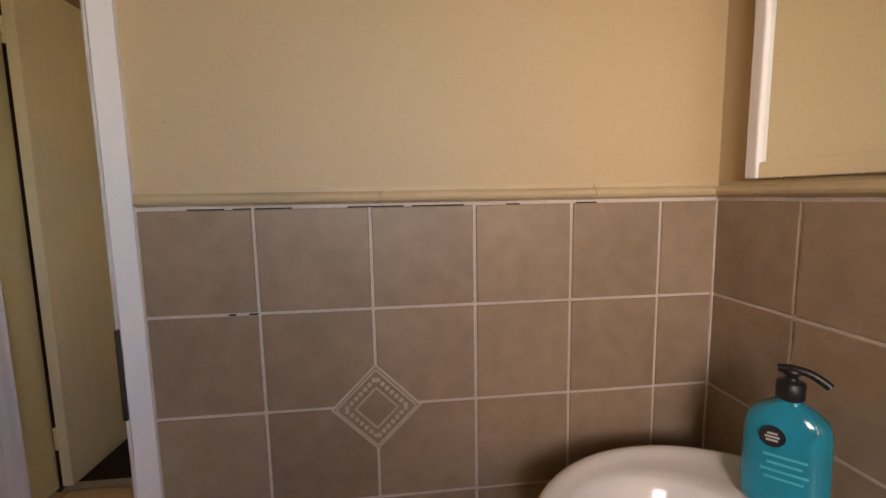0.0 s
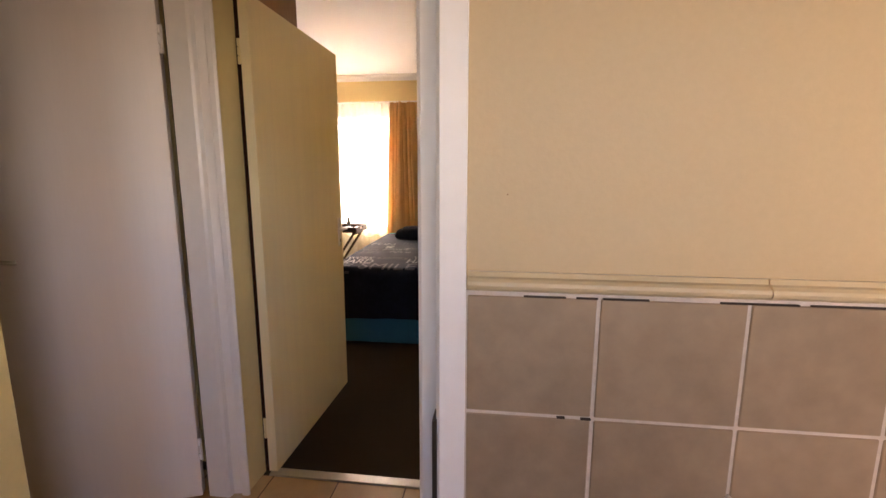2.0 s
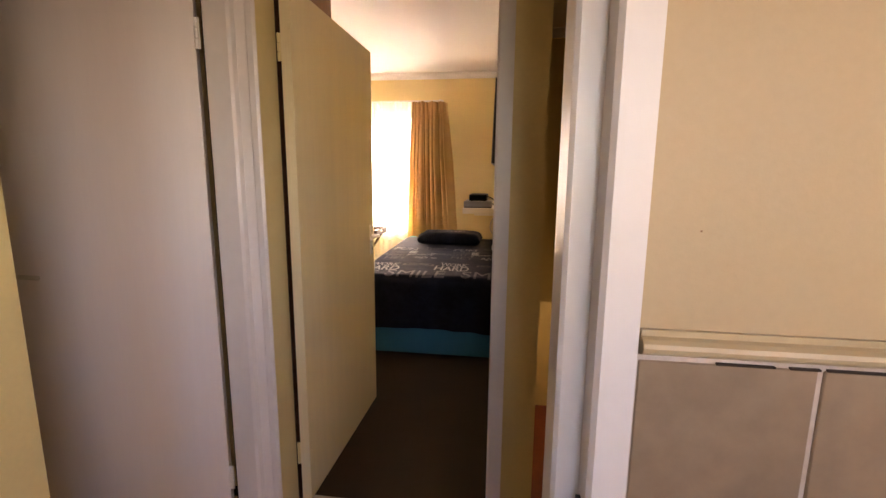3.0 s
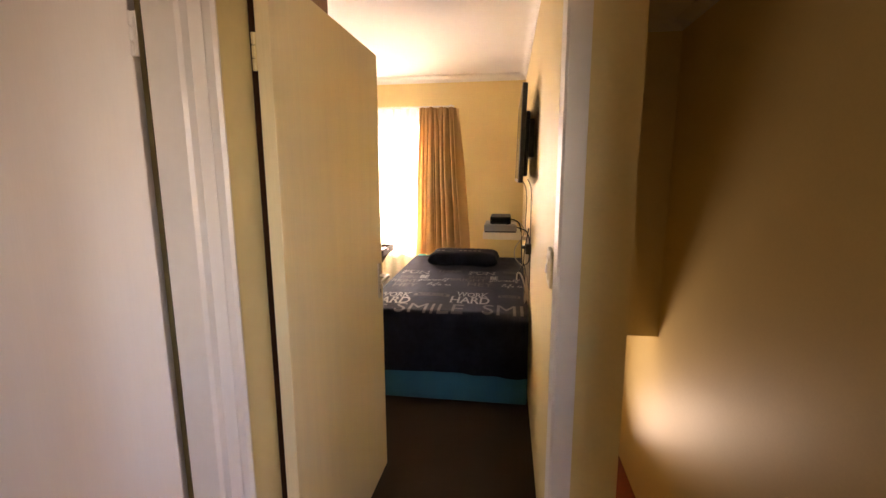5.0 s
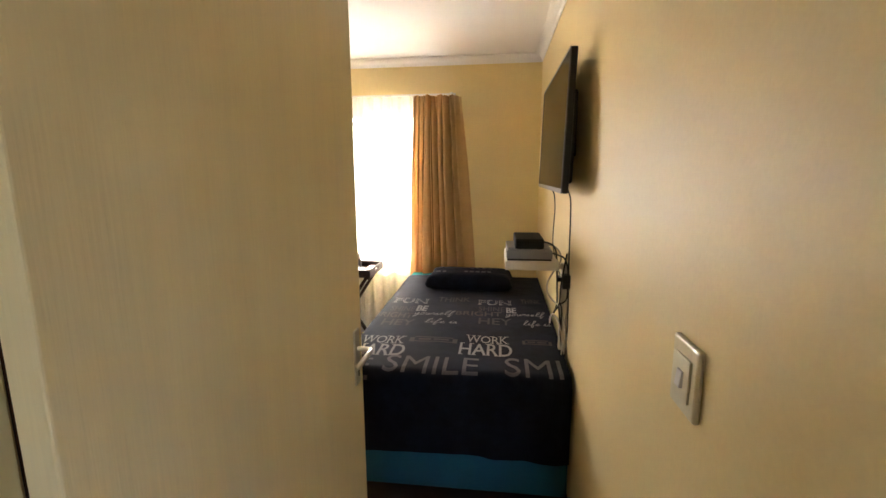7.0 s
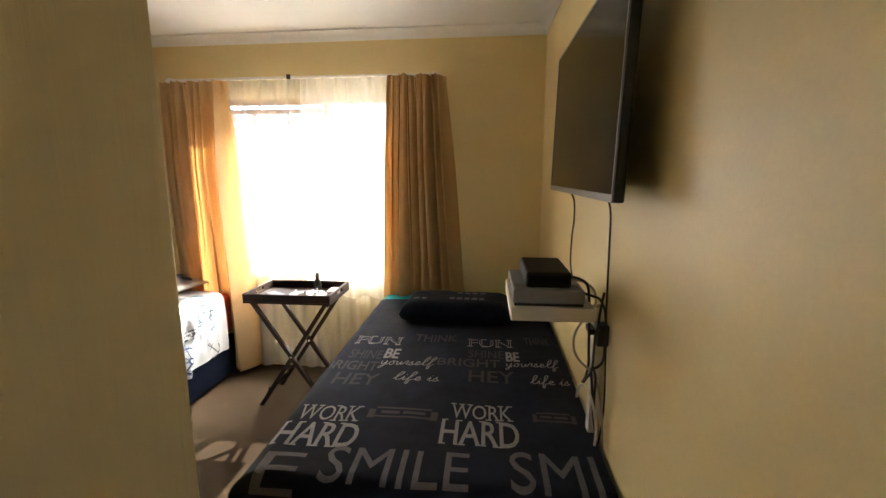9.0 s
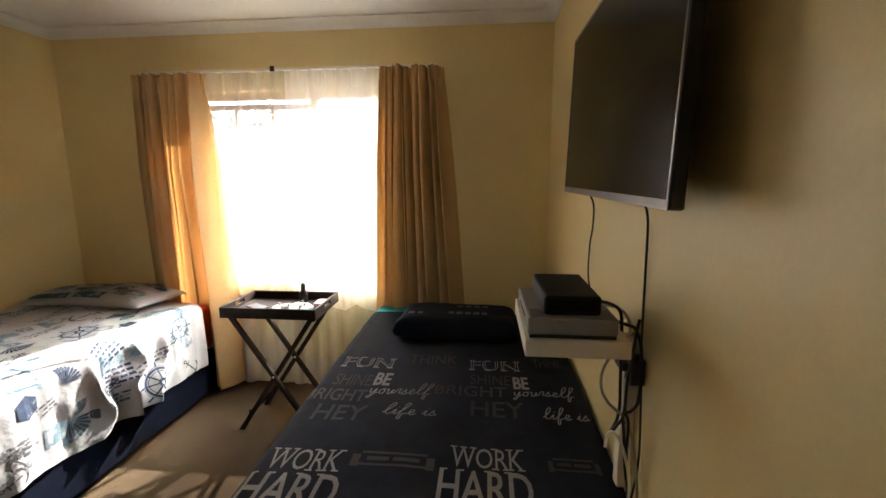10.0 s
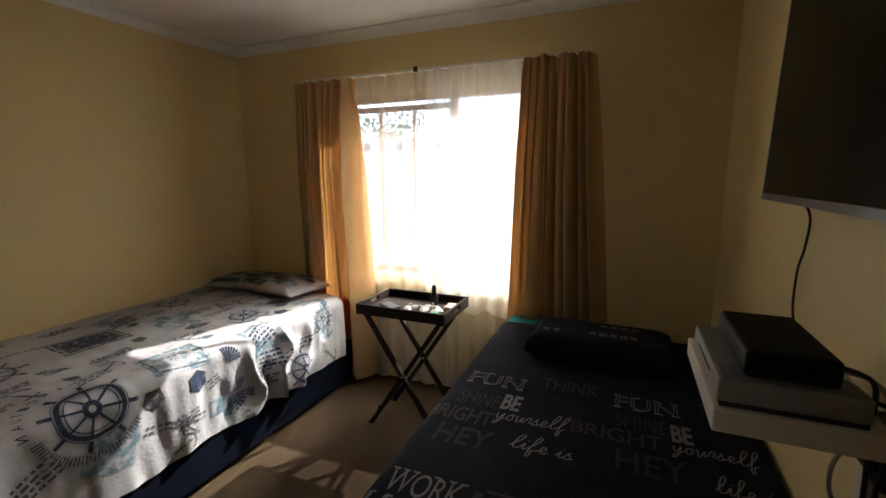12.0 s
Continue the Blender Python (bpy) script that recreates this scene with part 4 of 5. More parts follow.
# dark bed against the television wall
bed1 = thing("single_bed", (-1.1, 4.7, 0.0), "single bed with a turquoise fabric base under a dark spread", "bed", "two single beds")
bed_base(bed1, -1.635, -0.552, 3.755, 5.66, M["turquoise"], "turquoise fabric covered base")
part("mattress", boxed(-1.645, -0.553, 3.745, 5.67, 0.33, 0.625, bevel=0.05, seg=4), M["teal_sheet"], bed1, "mattress in a teal fitted sheet", smooth=True)
HEAD = 5.50
spread1 = Cover(-0.556, -1, HEAD, 1.115, 1.785, 0.682, 0.4, 0.26, 0.055, 3.7, sag=0.036, ripple=0.005, side_ripple=0.012)
sp1 = thing("bedspread", (-1.1, 4.7, 0.62), "charcoal bedspread printed with pale lettering, hanging over the foot", "bedspread")
cover1 = part("cloth", spread1.mesh(1.115 + 0.36, 1.785 + 0.385), M["black_cover"], sp1, smooth=True)
WORDS = [
    ("FUN", -1.596, -1.368, 4.72, 4.81, "print_light", 0.0, 0.01), ("FUN", -1.012, -0.799, 4.735, 4.825, "print_light", 0.0, 0.01),
    ("THINK", -1.30, -1.075, 4.775, 4.865, "print_ghost", 0.0, 0.01), ("THINK", -0.73, -0.60, 4.775, 4.865, "print_ghost", 0.0, 0.01),
    ("SHINE", -1.586, -1.425, 4.55, 4.645, "print_ghost", 0.0, 0.0), ("BE", -1.413, -1.346, 4.56, 4.67, "print_light", 0.0, 0.01),
    ("SHINE", -1.009, -0.840, 4.60, 4.688, "print_ghost", 0.0, 0.0), ("BE", -0.829, -0.769, 4.575, 4.675, "print_light", 0.0, 0.01),
    ("BRIGHT", -1.66, -1.418, 4.43, 4.52, "print_dim", 0.0, 0.01), ("yourself", -1.415, -1.165, 4.46, 4.585, "print_light", 0.35, -0.01),
    ("BRIGHT", -1.150, -0.860, 4.505, 4.585, "print_dim", 0.0, 0.01), ("yourself", -0.835, -0.60, 4.49, 4.60, "print_light", 0.35, -0.01),
    ("HEY", -1.58, -1.385, 4.295, 4.40, "print_ghost", 0.0, 0.01), ("life is", -1.324, -1.124, 4.315, 4.425, "print_light", 0.35, -0.01),
    ("HEY", -1.000, -0.800, 4.365, 4.47, "print_ghost", 0.0, 0.01), ("life is", -0.738, -0.575, 4.335, 4.44, "print_light", 0.35, -0.01),
    ("WORK", -1.615, -1.388, 4.03, 4.125, "print_light", 0.0, 0.0), ("WORK", -1.050, -0.831, 4.085, 4.18, "print_light", 0.0, 0.0),
    ("HARD", -1.640, -1.358, 3.885, 4.012, "print_light", 0.0, 0.0), ("HARD", -1.079, -0.812, 3.935, 4.072, "print_light", 0.0, 0.0),
    ("SMILE", -1.424, -0.973, 3.73, 3.89, "print_mid", 0.0, 0.0), ("SMI", -0.851, -0.588, 3.735, 3.915, "print_mid", 0.0, 0.0), ("E", -1.62, -1.486, 3.69, 3.843, "print_mid", 0.0, 0.0),
]
for text, x0, x1, y0, y1, ink, shear, bold in WORDS:
    if text in ("yourself", "life is"):
        low = 0.28 * (y1 - y0)
        bm = handwriting(text, -0.556 - x0, -0.556 - x1, HEAD - y0 - low, HEAD - y1, 0.0048)
        tagged(part("lettering", spread1.lay(bm, 0.0028), M[ink], cover1), "", "", "", "stuff")
        continue
    bm = fit_to(letters(text, shear, bold), -0.556 - x0, -0.556 - x1, HEAD - y0, HEAD - y1)
    if text in ("WORK", "HARD"):
        feet = serif_bars(text, -0.556 - x0, -0.556 - x1, HEAD - y0, HEAD - y1, 0.011, 0.007)
        tagged(part("lettering_serifs", spread1.lay(feet, 0.003), M[ink], cover1), "", "", "", "stuff")
    if text in ("HARD", "BE"):
        inset_flat(bm, -0.0015 if text == "HARD" else -0.0018)
    word = part("lettering", spread1.lay(bm, 0.0028), M[ink], cover1)
    if text in ("SMILE", "SMI", "E"):
        slim = fit_to(letters(text, shear, 0.0), -0.556 - x0, -0.556 - x1, HEAD - y0, HEAD - y1)
        inset_flat(slim, 0.0075)
        part("lettering_fill", spread1.lay(slim, 0.0042), M["print_fill"], cover1)
    if text == "FUN":
        feet = bmesh.new()
        n = len(text)
        for k in range(n + 1):
            for b in (HEAD - y0, HEAD - y1):
                c = -0.556 - x0 + (x0 - x1) * min(max((k + 0.08) / n, 0.03), 0.97)
                bar_flat(feet, c - 0.014, b, c + 0.014, b, 0.008)
        core = fit_to(letters(text, shear, bold), -0.556 - x0, -0.556 - x1, HEAD - y0, HEAD - y1)
        inset_flat(core, 0.0035)
        part("lettering_fill", spread1.lay(core, 0.0042), M["black_cover"], cover1)
        tagged(part("lettering_serifs", spread1.lay(feet, 0.003), M[ink], cover1), "", "", "", "stuff")
for x0, x1, y0, y1 in ((-1.358, -1.099, 4.065, 4.13), (-0.754, -0.60, 4.095, 4.155)):
    bm = bmesh.new()
    a0, a1, b0, b1 = -0.556 - x1, -0.556 - x0, HEAD - y1, HEAD - y0
    h = b1 - b0
    for s0, s1, t0, t1 in ((0.10, 0.90, 0.0, 0.16), (0.10, 0.90, 0.84, 1.0), (0.0, 0.10, 0.25, 1.1), (0.90, 1.0, 0.25, 1.1), (0.18, 0.5, 0.36, 0.62), (0.55, 0.82, 0.36, 0.62)):
        vs = [bm.verts.new((a0 + s * (a1 - a0), b0 + t * h, 0)) for s, t in ((s0, t0), (s1, t0), (s1, t1), (s0, t1))]
        bm.faces.new(vs)
    part("banner_print", spread1.lay(bm, 0.0028), M["print_dim"], cover1)
bm = boxed(-1.648, -1.42, 5.40, 5.665, 0.60, 0.672, bevel=0.02, seg=4)
part("sheet_corner", bm, M["teal_sheet"], bed1, "uncovered corner of the teal sheet", smooth=True)
# rumpled pale edge of the sheet showing under the hem
part("sheet_edge", tube(bmesh.new(), [(-1.60, 3.742, 0.325), (-1.45, 3.730, 0.318), (-1.3, 3.742, 0.325)], 0.006, n=6), M["shelf"], bed1, "pale sheet edge peeping out")


def pillow_mesh(cx, cy, cz, w, d, h, turn, seed, n=40, p=3.0, k=0.55):
    """Two puffed sheets that meet at the seam."""
    bm = bmesh.new()
    m = pose(cx, cy, cz, 0, 0, turn)
    sheets = []
    for sgn in (1, -1):
        grid = []
        for j in range(n + 1):
            row = []
            for i in range(n + 1):
                u, v = 2 * i / n - 1, 2 * j / n - 1
                edge = max(0.0, (1 - abs(u) ** p)) ** k * max(0.0, (1 - abs(v) ** p)) ** k
                pull = 1 - 0.06 * (abs(u) ** 2) * (1 - abs(v) ** 2) - 0.0
                x = u * w / 2 * (1 - 0.05 * (1 - v * v) * abs(u) ** 3)
                y = v * d / 2 * (1 - 0.06 * (1 - u * u) * abs(v) ** 3)
                z = sgn * h / 2 * edge * (1.0 if sgn > 0 else 0.55) * pull + 0.006 * edge * noise.noise((u * 3 + seed, v * 3, sgn)) + 0.004 * edge * noise.noise((u * 8 + seed, v * 8, sgn))
                row.append(bm.verts.new(m @ Vector((x, y, z))))
            grid.append(row)
        for j in range(n):
            for i in range(n):
                q = (grid[j][i], grid[j][i + 1], grid[j + 1][i + 1], grid[j + 1][i])
                bm.faces.new(q if sgn > 0 else tuple(reversed(q)))
    bmesh.ops.remove_doubles(bm, verts=bm.verts, dist=0.0005)
    return bm


pil1 = thing("pillow", (-1.1, 5.2, 0.69), "charcoal printed pillow lying on the dark bedspread", "pillow")
pc = part("pillow_case", pillow_mesh(-1.105, 5.21, 0.715, 0.66, 0.34, 0.165, -2, 1.3, p=9.0, k=0.40), M["black_cover"], pil1, smooth=True)


def pillow_z(u, v, h, p=3.0, q=0.55):
    e = max(0.0, (1 - abs(u) ** p)) ** q * max(0.0, (1 - abs(v) ** p)) ** q
    return h / 2 * e


for u0, v0, wd, hh in ((-0.75, -0.62, 0.10, 0.20), (-0.60, -0.62, 0.08, 0.20), (-0.1, -0.55, 0.08, 0.22), (0.02, -0.55, 0.10, 0.22), (0.16, -0.55, 0.09, 0.22), (0.29, -0.55, 0.10, 0.22), (0.43, -0.55, 0.08, 0.22),
                       (0.0, 0.15, 0.10, 0.14), (0.14, 0.15, 0.10, 0.14), (0.28, 0.15, 0.10, 0.14), (0.42, 0.15, 0.10, 0.14)):
    bm = bmesh.new()
    pts = []
    for ss, tt in ((0, 0), (0.5, 0), (1, 0), (1, 0.5), (1, 1), (0.5, 1), (0, 1), (0, 0.5)):
        u, v = u0 + wd * ss, v0 + hh * tt
        pts.append(bm.verts.new(pose(-1.105, 5.20, 0.715, 0, 0, -2) @ Vector((u * 0.33, v * 0.18, pillow_z(u, v, 0.165, 9.0, 0.40) + 0.011))))
    bm.faces.new(pts)
    part("pillow_print", bm, M["print_mid"], pc, "pale faded print bar")

# nautical bed beside the far wall
bed2 = thing("single_bed", (-3.4, 4.75, 0.0), "single bed with a navy velvet base beside the wall", "bed", "two single beds")
bed_base(bed2, -3.965, -2.865, 3.70, 5.70, M["navy"], "navy velvet base cover")
part("mattress", boxed(-3.965, -2.87, 3.69, 5.71, 0.33, 0.655, bevel=0.05, seg=4), M["orange_cloth"], bed2, "mattress in an orange fitted sheet", smooth=True)
spread2 = Cover(-3.972, 1, 5.56, 1.125, 1.90, 0.692, 0.42, 0.25, 0.07, 8.2, sag=0.0, ripple=0.013, side_ripple=0.024, creases=0.060)
sp2 = thing("bedspread", (-3.4, 4.7, 0.68), "white cotton bedspread printed with blue ship wheels and shells", "bedspread")
cover2 = part("cloth", spread2.mesh(1.125 + 0.41, 1.90 + 0.40, 150, 190), M["quilt"], sp2, smooth=True)


def ring_flat(bm, cx, cy, r0, r1, n=28, a0=0.0, a1=2 * math.pi):
    for k in range(n):
        t0, t1 = a0 + (a1 - a0) * k / n, a0 + (a1 - a0) * (k + 1) / n
        bm.faces.new([bm.verts.new((cx + r * math.cos(t), cy + r * math.sin(t), 0)) for r, t in ((r0, t0), (r1, t0), (r1, t1), (r0, t1))])


def ship_wheel(cx, cy, r, turn=0.0):
    bm = bmesh.new()
    ring_flat(bm, cx, cy, r * 0.60, r * 0.71)
    ring_flat(bm, cx, cy, r * 0.52, r * 0.55)
    ring_flat(bm, cx, cy, r * 0.74, r * 0.76)
    ring_flat(bm, cx, cy, r * 0.08, r * 0.20, 16)
    for k in range(8):
        t = turn + k * math.pi / 4
        bar_flat(bm, cx + r * 0.2 * math.cos(t), cy + r * 0.2 * math.sin(t), cx + r * 0.60 * math.cos(t), cy + r * 0.60 * math.sin(t), r * 0.06)
        bar_flat(bm, cx + r * 0.74 * math.cos(t), cy + r * 0.74 * math.sin(t), cx + r * math.cos(t), cy + r * math.sin(t), r * 0.10)
    return bm


def hatch_arc(cx, cy, r0, r1, a0=-0.9, a1=1.4, n=34):
    bm = bmesh.new()
    for k in range(n):
        t = a0 + (a1 - a0) * k / n
        bar_flat(bm, cx + r0 * math.cos(t), cy + r0 * math.sin(t), cx + r1 * math.cos(t), cy + r1 * math.sin(t), 0.006)
    return bm


def shell(cx, cy, r, turn):
    bm = bmesh.new()
    base = Vector((cx - r * 0.5 * math.cos(turn), cy - r * 0.5 * math.sin(turn), 0))
    for k in range(9):
        t0 = turn + (-0.9 + 0.2 * k) + 0.02
        t1 = t0 + 0.16
        bm.faces.new([bm.verts.new(base + r * q * Vector((math.cos(t), math.sin(t), 0))) for q, t in ((0.12, t0), (1.25, t0), (1.34, (t0 + t1) / 2), (1.25, t1), (0.12, t1))])
    return bm


def anchor(cx, cy, r, turn):
    bm = bmesh.new()
    c, s = math.cos(turn), math.sin(turn)

    def at(u, v):
        return cx + r * (u * c - v * s), cy + r * (u * s + v * c)
    bar_flat(bm, *at(0, -0.7), *at(0, 0.9), r * 0.14)
    bar_flat(bm, *at(-0.35, -0.45), *at(0.35, -0.45), r * 0.12)
    ring_flat(bm, *at(0, -0.85), r * 0.08, r * 0.18, 12)
    pts = [at(0.75 * math.cos(q), 0.2 + 0.75 * math.sin(q)) for q in [0.2 + k * (math.pi - 0.4) / 10 for k in range(11)]]
    for p, q in zip(pts, pts[1:]):
        bar_flat(bm, *p, *q, r * 0.13)
    return bm


def patch(cx, cy, w, h, turn, frame_only=False, detail=0):
    bm = bmesh.new()
    c, s = math.cos(turn), math.sin(turn)

    def quad(u0, u1, v0, v1):
        bm.faces.new([bm.verts.new((cx + u * c - v * s, cy + u * s + v * c, 0)) for u, v in ((u0, v0), (u1, v0), (u1, v1), (u0, v1))])
    if frame_only:
        t = 0.008
        quad(-w / 2, w / 2, -h / 2, -h / 2 + t)
        quad(-w / 2, w / 2, h / 2 - t, h / 2)
        quad(-w / 2, -w / 2 + t, -h / 2, h / 2)
        quad(w / 2 - t, w / 2, -h / 2, h / 2)
    else:
        quad(-w / 2, w / 2, -h / 2, h / 2)
    return bm


def bars(cx, cy, w, n, gap, thick, turn, rnd):
    bm = bmesh.new()
    c, s = math.cos(turn), math.sin(turn)
    for k in range(n):
        v = (k - (n - 1) / 2) * gap
        u = -w / 2
        while u < w / 2:
            e = min(w / 2, u + rnd.uniform(0.012, 0.035))
            bar_flat(bm, cx + u * c - v * s, cy + u * s + v * c, cx + e * c - v * s, cy + e * s + v * c, thick)
            u = e + 0.008
    return bm


def badge(cx, cy, r, sides):
    bm = bmesh.new()
    bm.faces.new([bm.verts.new((cx + r * math.cos(2 * math.pi * k / sides), cy + r * math.sin(2 * math.pi * k / sides), 0)) for k in range(sides)])
    return bm


rq = random.Random(5)
PRINTS = [("wheel_print", ship_wheel(1.13, 1.59, 0.165, 0.2), "ink_blue"), ("wheel_arc_print", hatch_arc(1.13, 1.59, 0.17, 0.205), "ink_grey"), ("wheel_arc_print", hatch_arc(0.835, 0.605, 0.125, 0.15), "ink_grey"), ("wheel_print", ship_wheel(0.835, 0.605, 0.12), "ink_blue"), ("wheel_print", ship_wheel(0.20, 0.60, 0.13), "ink_grey"),
          ("wheel_print", ship_wheel(0.50, 1.66, 0.15, 0.1), "ink_grey"), ("wheel_print", ship_wheel(1.43, 0.47, 0.12), "ink_blue"), ("wheel_print", ship_wheel(1.20, 0.22, 0.10), "ink_teal"),
          ("shell_print", shell(1.24, 1.98, 0.13, 0.6), "ink_teal"), ("shell_print", shell(1.40, 0.97, 0.085, -0.6), "ink_teal"), ("shell_print", shell(0.30, 0.95, 0.11, 2.4), "ink_grey"),
          ("shell_print", shell(1.02, 0.16, 0.08, 1.0), "ink_teal"), ("shell_print", shell(0.72, 2.0, 0.11, 1.9), "ink_teal"), ("shell_print", shell(0.78, 0.30, 0.07, 0.5), "ink_blue"),
          ("patch_print", patch(1.03, 1.19, 0.22, 0.27, 0.15), "ink_pale"), ("patch_print", patch(0.44, 1.23, 0.26, 0.30, 0.1), "ink_grey"), ("patch_print", patch(1.13, 0.74, 0.20, 0.24, -0.2), "ink_pale"),
          ("patch_print", patch(0.55, 0.85, 0.24, 0.20, 0.1), "ink_pale"), ("patch_print", patch(0.15, 1.75, 0.24, 0.26, 0.0), "ink_pale"), ("patch_print", patch(1.33, 1.55, 0.16, 0.2, 0.3), "ink_pale"),
          ("badge_print", badge(1.21, 1.16, 0.055, 6), "ink_blue"), ("badge_print", badge(1.20, 1.37, 0.05, 5), "ink_grey"), ("badge_print", badge(1.0, 0.47, 0.04, 12), "ink_blue"), ("badge_print", badge(0.66, 1.12, 0.04, 5), "ink_grey"),
          ("anchor_print", anchor(0.85, 1.68, 0.09, 1.2), "ink_grey"), ("anchor_print", anchor(0.62, 0.35, 0.08, 0.3), "ink_grey"), ("anchor_print", anchor(1.42, 1.85, 0.07, 0.5), "ink_teal"), ("anchor_print", anchor(0.85, 0.95, 0.075, -0.5), "ink_grey"),
          ("anchor_print", anchor(1.42, 1.22, 0.05, 0.8), "ink_grey")]
for cx, cy, w, n, turn, ink in ((1.13, 0.74, 0.15, 5, 1.2, "ink_blue"), (1.36, 1.28, 0.30, 2, 1.8, "ink_grey"), (0.75, 1.30, 0.20, 3, 1.4, "ink_grey"), (0.30, 1.45, 0.25, 2, 1.7, "ink_grey"), (0.92, 1.48, 0.16, 3, 1.3, "ink_grey"),
                               (0.62, 0.62, 0.18, 3, 1.5, "ink_grey"), (0.95, 1.90, 0.22, 3, 1.2, "ink_grey"), (1.27, 0.72, 0.14, 4, 1.6, "ink_blue"), (0.40, 0.38, 0.2, 3, 1.4, "ink_grey"), (1.40, 0.74, 0.12, 3, 1.5, "ink_teal"),
                               (1.30, 1.78, 0.14, 4, 1.1, "ink_grey"), (0.14, 0.32, 0.16, 4, 1.5, "ink_teal"), (0.98, 0.28, 0.14, 2, 1.5, "ink_grey"), (1.28, 0.42, 0.1, 3, 1.5, "ink_grey"), (0.12, 1.2, 0.2, 3, 1.5, "ink_grey")):
    PRINTS.append(("caption_print", bars(cx, cy, w, n, 0.024, 0.013, turn, rq), ink))
taken = [(1.13, 1.59, 0.2), (0.835, 0.605, 0.12), (0.20, 0.60, 0.13), (0.50, 1.66, 0.15), (1.43, 0.47, 0.12), (1.24, 1.98, 0.13), (1.03, 1.19, 0.17), (0.44, 1.23, 0.2), (1.13, 0.74, 0.14)]
for _ in range(1500):
    cx, cy, r = rq.uniform(0.06, 1.48), rq.uniform(0.1, 2.15), rq.uniform(0.035, 0.085)
    if all((cx - a) ** 2 + (cy - b) ** 2 > (r + q) ** 2 for a, b, q in taken) and len(taken) < 75:
        taken.append((cx, cy, r))
        pick = rq.random()
        if pick < 0.3:
            PRINTS.append(("caption_print", bars(cx, cy, r * 2, 3, 0.018, 0.010, rq.uniform(1.1, 1.9), rq), rq.choice(("ink_grey", "ink_blue"))))
        elif pick < 0.36:
            PRINTS.append(("badge_print", badge(cx, cy, r * 0.7, rq.choice((5, 6, 14))), rq.choice(("ink_grey", "ink_teal", "ink_blue"))))
        elif pick < 0.58:
            PRINTS.append(("anchor_print", anchor(cx, cy, r, rq.uniform(0, 6)), "ink_grey"))
        elif pick < 0.8:
            PRINTS.append(("shell_print", shell(cx, cy, r, rq.uniform(0, 6)), rq.choice(("ink_teal", "ink_blue"))))
        else:
            PRINTS.append(("patch_print", patch(cx, cy, r * 1.5, r * 1.8, rq.uniform(-0.3, 0.3)), "ink_pale"))
for k, ch in enumerate("NAUTICAL"):
    t = 1.55 + k * 0.22
    bm = letters(ch, 0.0, 0.0)
    fit_to(bm, -0.012, 0.012, -0.016, 0.016)
    PRINTS.append(("letter_print", moved(bm, pose(1.13 + 0.215 * math.cos(t), 1.59 + 0.215 * math.sin(t), 0, 0, 0, math.degrees(t) - 90)), "ink_blue"))
LIFTS = {"ink_pale": 0.0016, "ink_grey": 0.0022, "ink_blue": 0.0028, "ink_teal": 0.0025}
for nm, bm, ink in PRINTS:
    part(nm, spread2.lay(bm, LIFTS[ink]), M[ink], cover2)
for bm, ink in ((ship_wheel(1.03, 1.19, 0.11), "quilt"), (patch(1.03, 1.19, 0.19, 0.24, 0.15, True), "ink_teal"), (ship_wheel(0.44, 1.23, 0.11), "ink_blue"), (patch(0.44, 1.23, 0.23, 0.27, 0.1, True), "quilt")):
    part("patch_motif", spread2.lay(bm, 0.0034), M[ink], cover2)

for k, (x, y, z, w, d, h, turn) in enumerate(((-3.33, 5.50, 0.735, 0.62, 0.40, 0.12, -8), (-3.66, 5.53, 0.725, 0.58, 0.38, 0.10, 10))):
    p = thing("pillow", (x, y, z - 0.05), "pale pillow printed all over in blue nautical patches", "pillow", "pillows on the nautical bed")
    case = part("pillow_case", pillow_mesh(x, y, z, w, d, h, turn, 4.0 + k), M["quilt"], p, smooth=True)
    for nm, bm, ink in (("patch_print", patch(-0.55, 0.1, 0.55, 0.9, 0.1), "ink_pale"), ("patch_print", patch(0.45, -0.45, 0.7, 0.5, -0.1), "ink_pale"), ("shell_print", shell(0.35, 0.35, 0.28, 0.7), "ink_teal"), ("wheel_print", ship_wheel(-0.5, 0.1, 0.30), "ink_grey"),
                        ("badge_print", badge(0.05, -0.25, 0.16, 6), "ink_grey"), ("caption_print", bars(0.4, -0.45, 0.5, 3, 0.14, 0.07, 0.1, rq), "ink_grey"), ("badge_print", badge(0.75, 0.25, 0.14, 12), "ink_blue"), ("patch_print", patch(0.1, 0.7, 0.9, 0.4, 0.05), "ink_grey"), ("wheel_print", ship_wheel(0.1, -0.1, 0.25), "ink_blue"), ("patch_print", patch(-0.4, -0.75, 0.8, 0.3, 0.0), "ink_teal")):
        slice_flat(bm, 0.1)
        mm = pose(x, y, z, 0, 0, turn)
        for v in bm.verts:
            u, q = max(-0.97, min(0.97, v.co.x)), max(-0.97, min(0.97, v.co.y))
            v.co = mm @ Vector((u * w / 2, q * d / 2, pillow_z(u, q, h) + (0.011 if ink == "ink_pale" else 0.013)))
        part(nm, bm, M[ink], case)


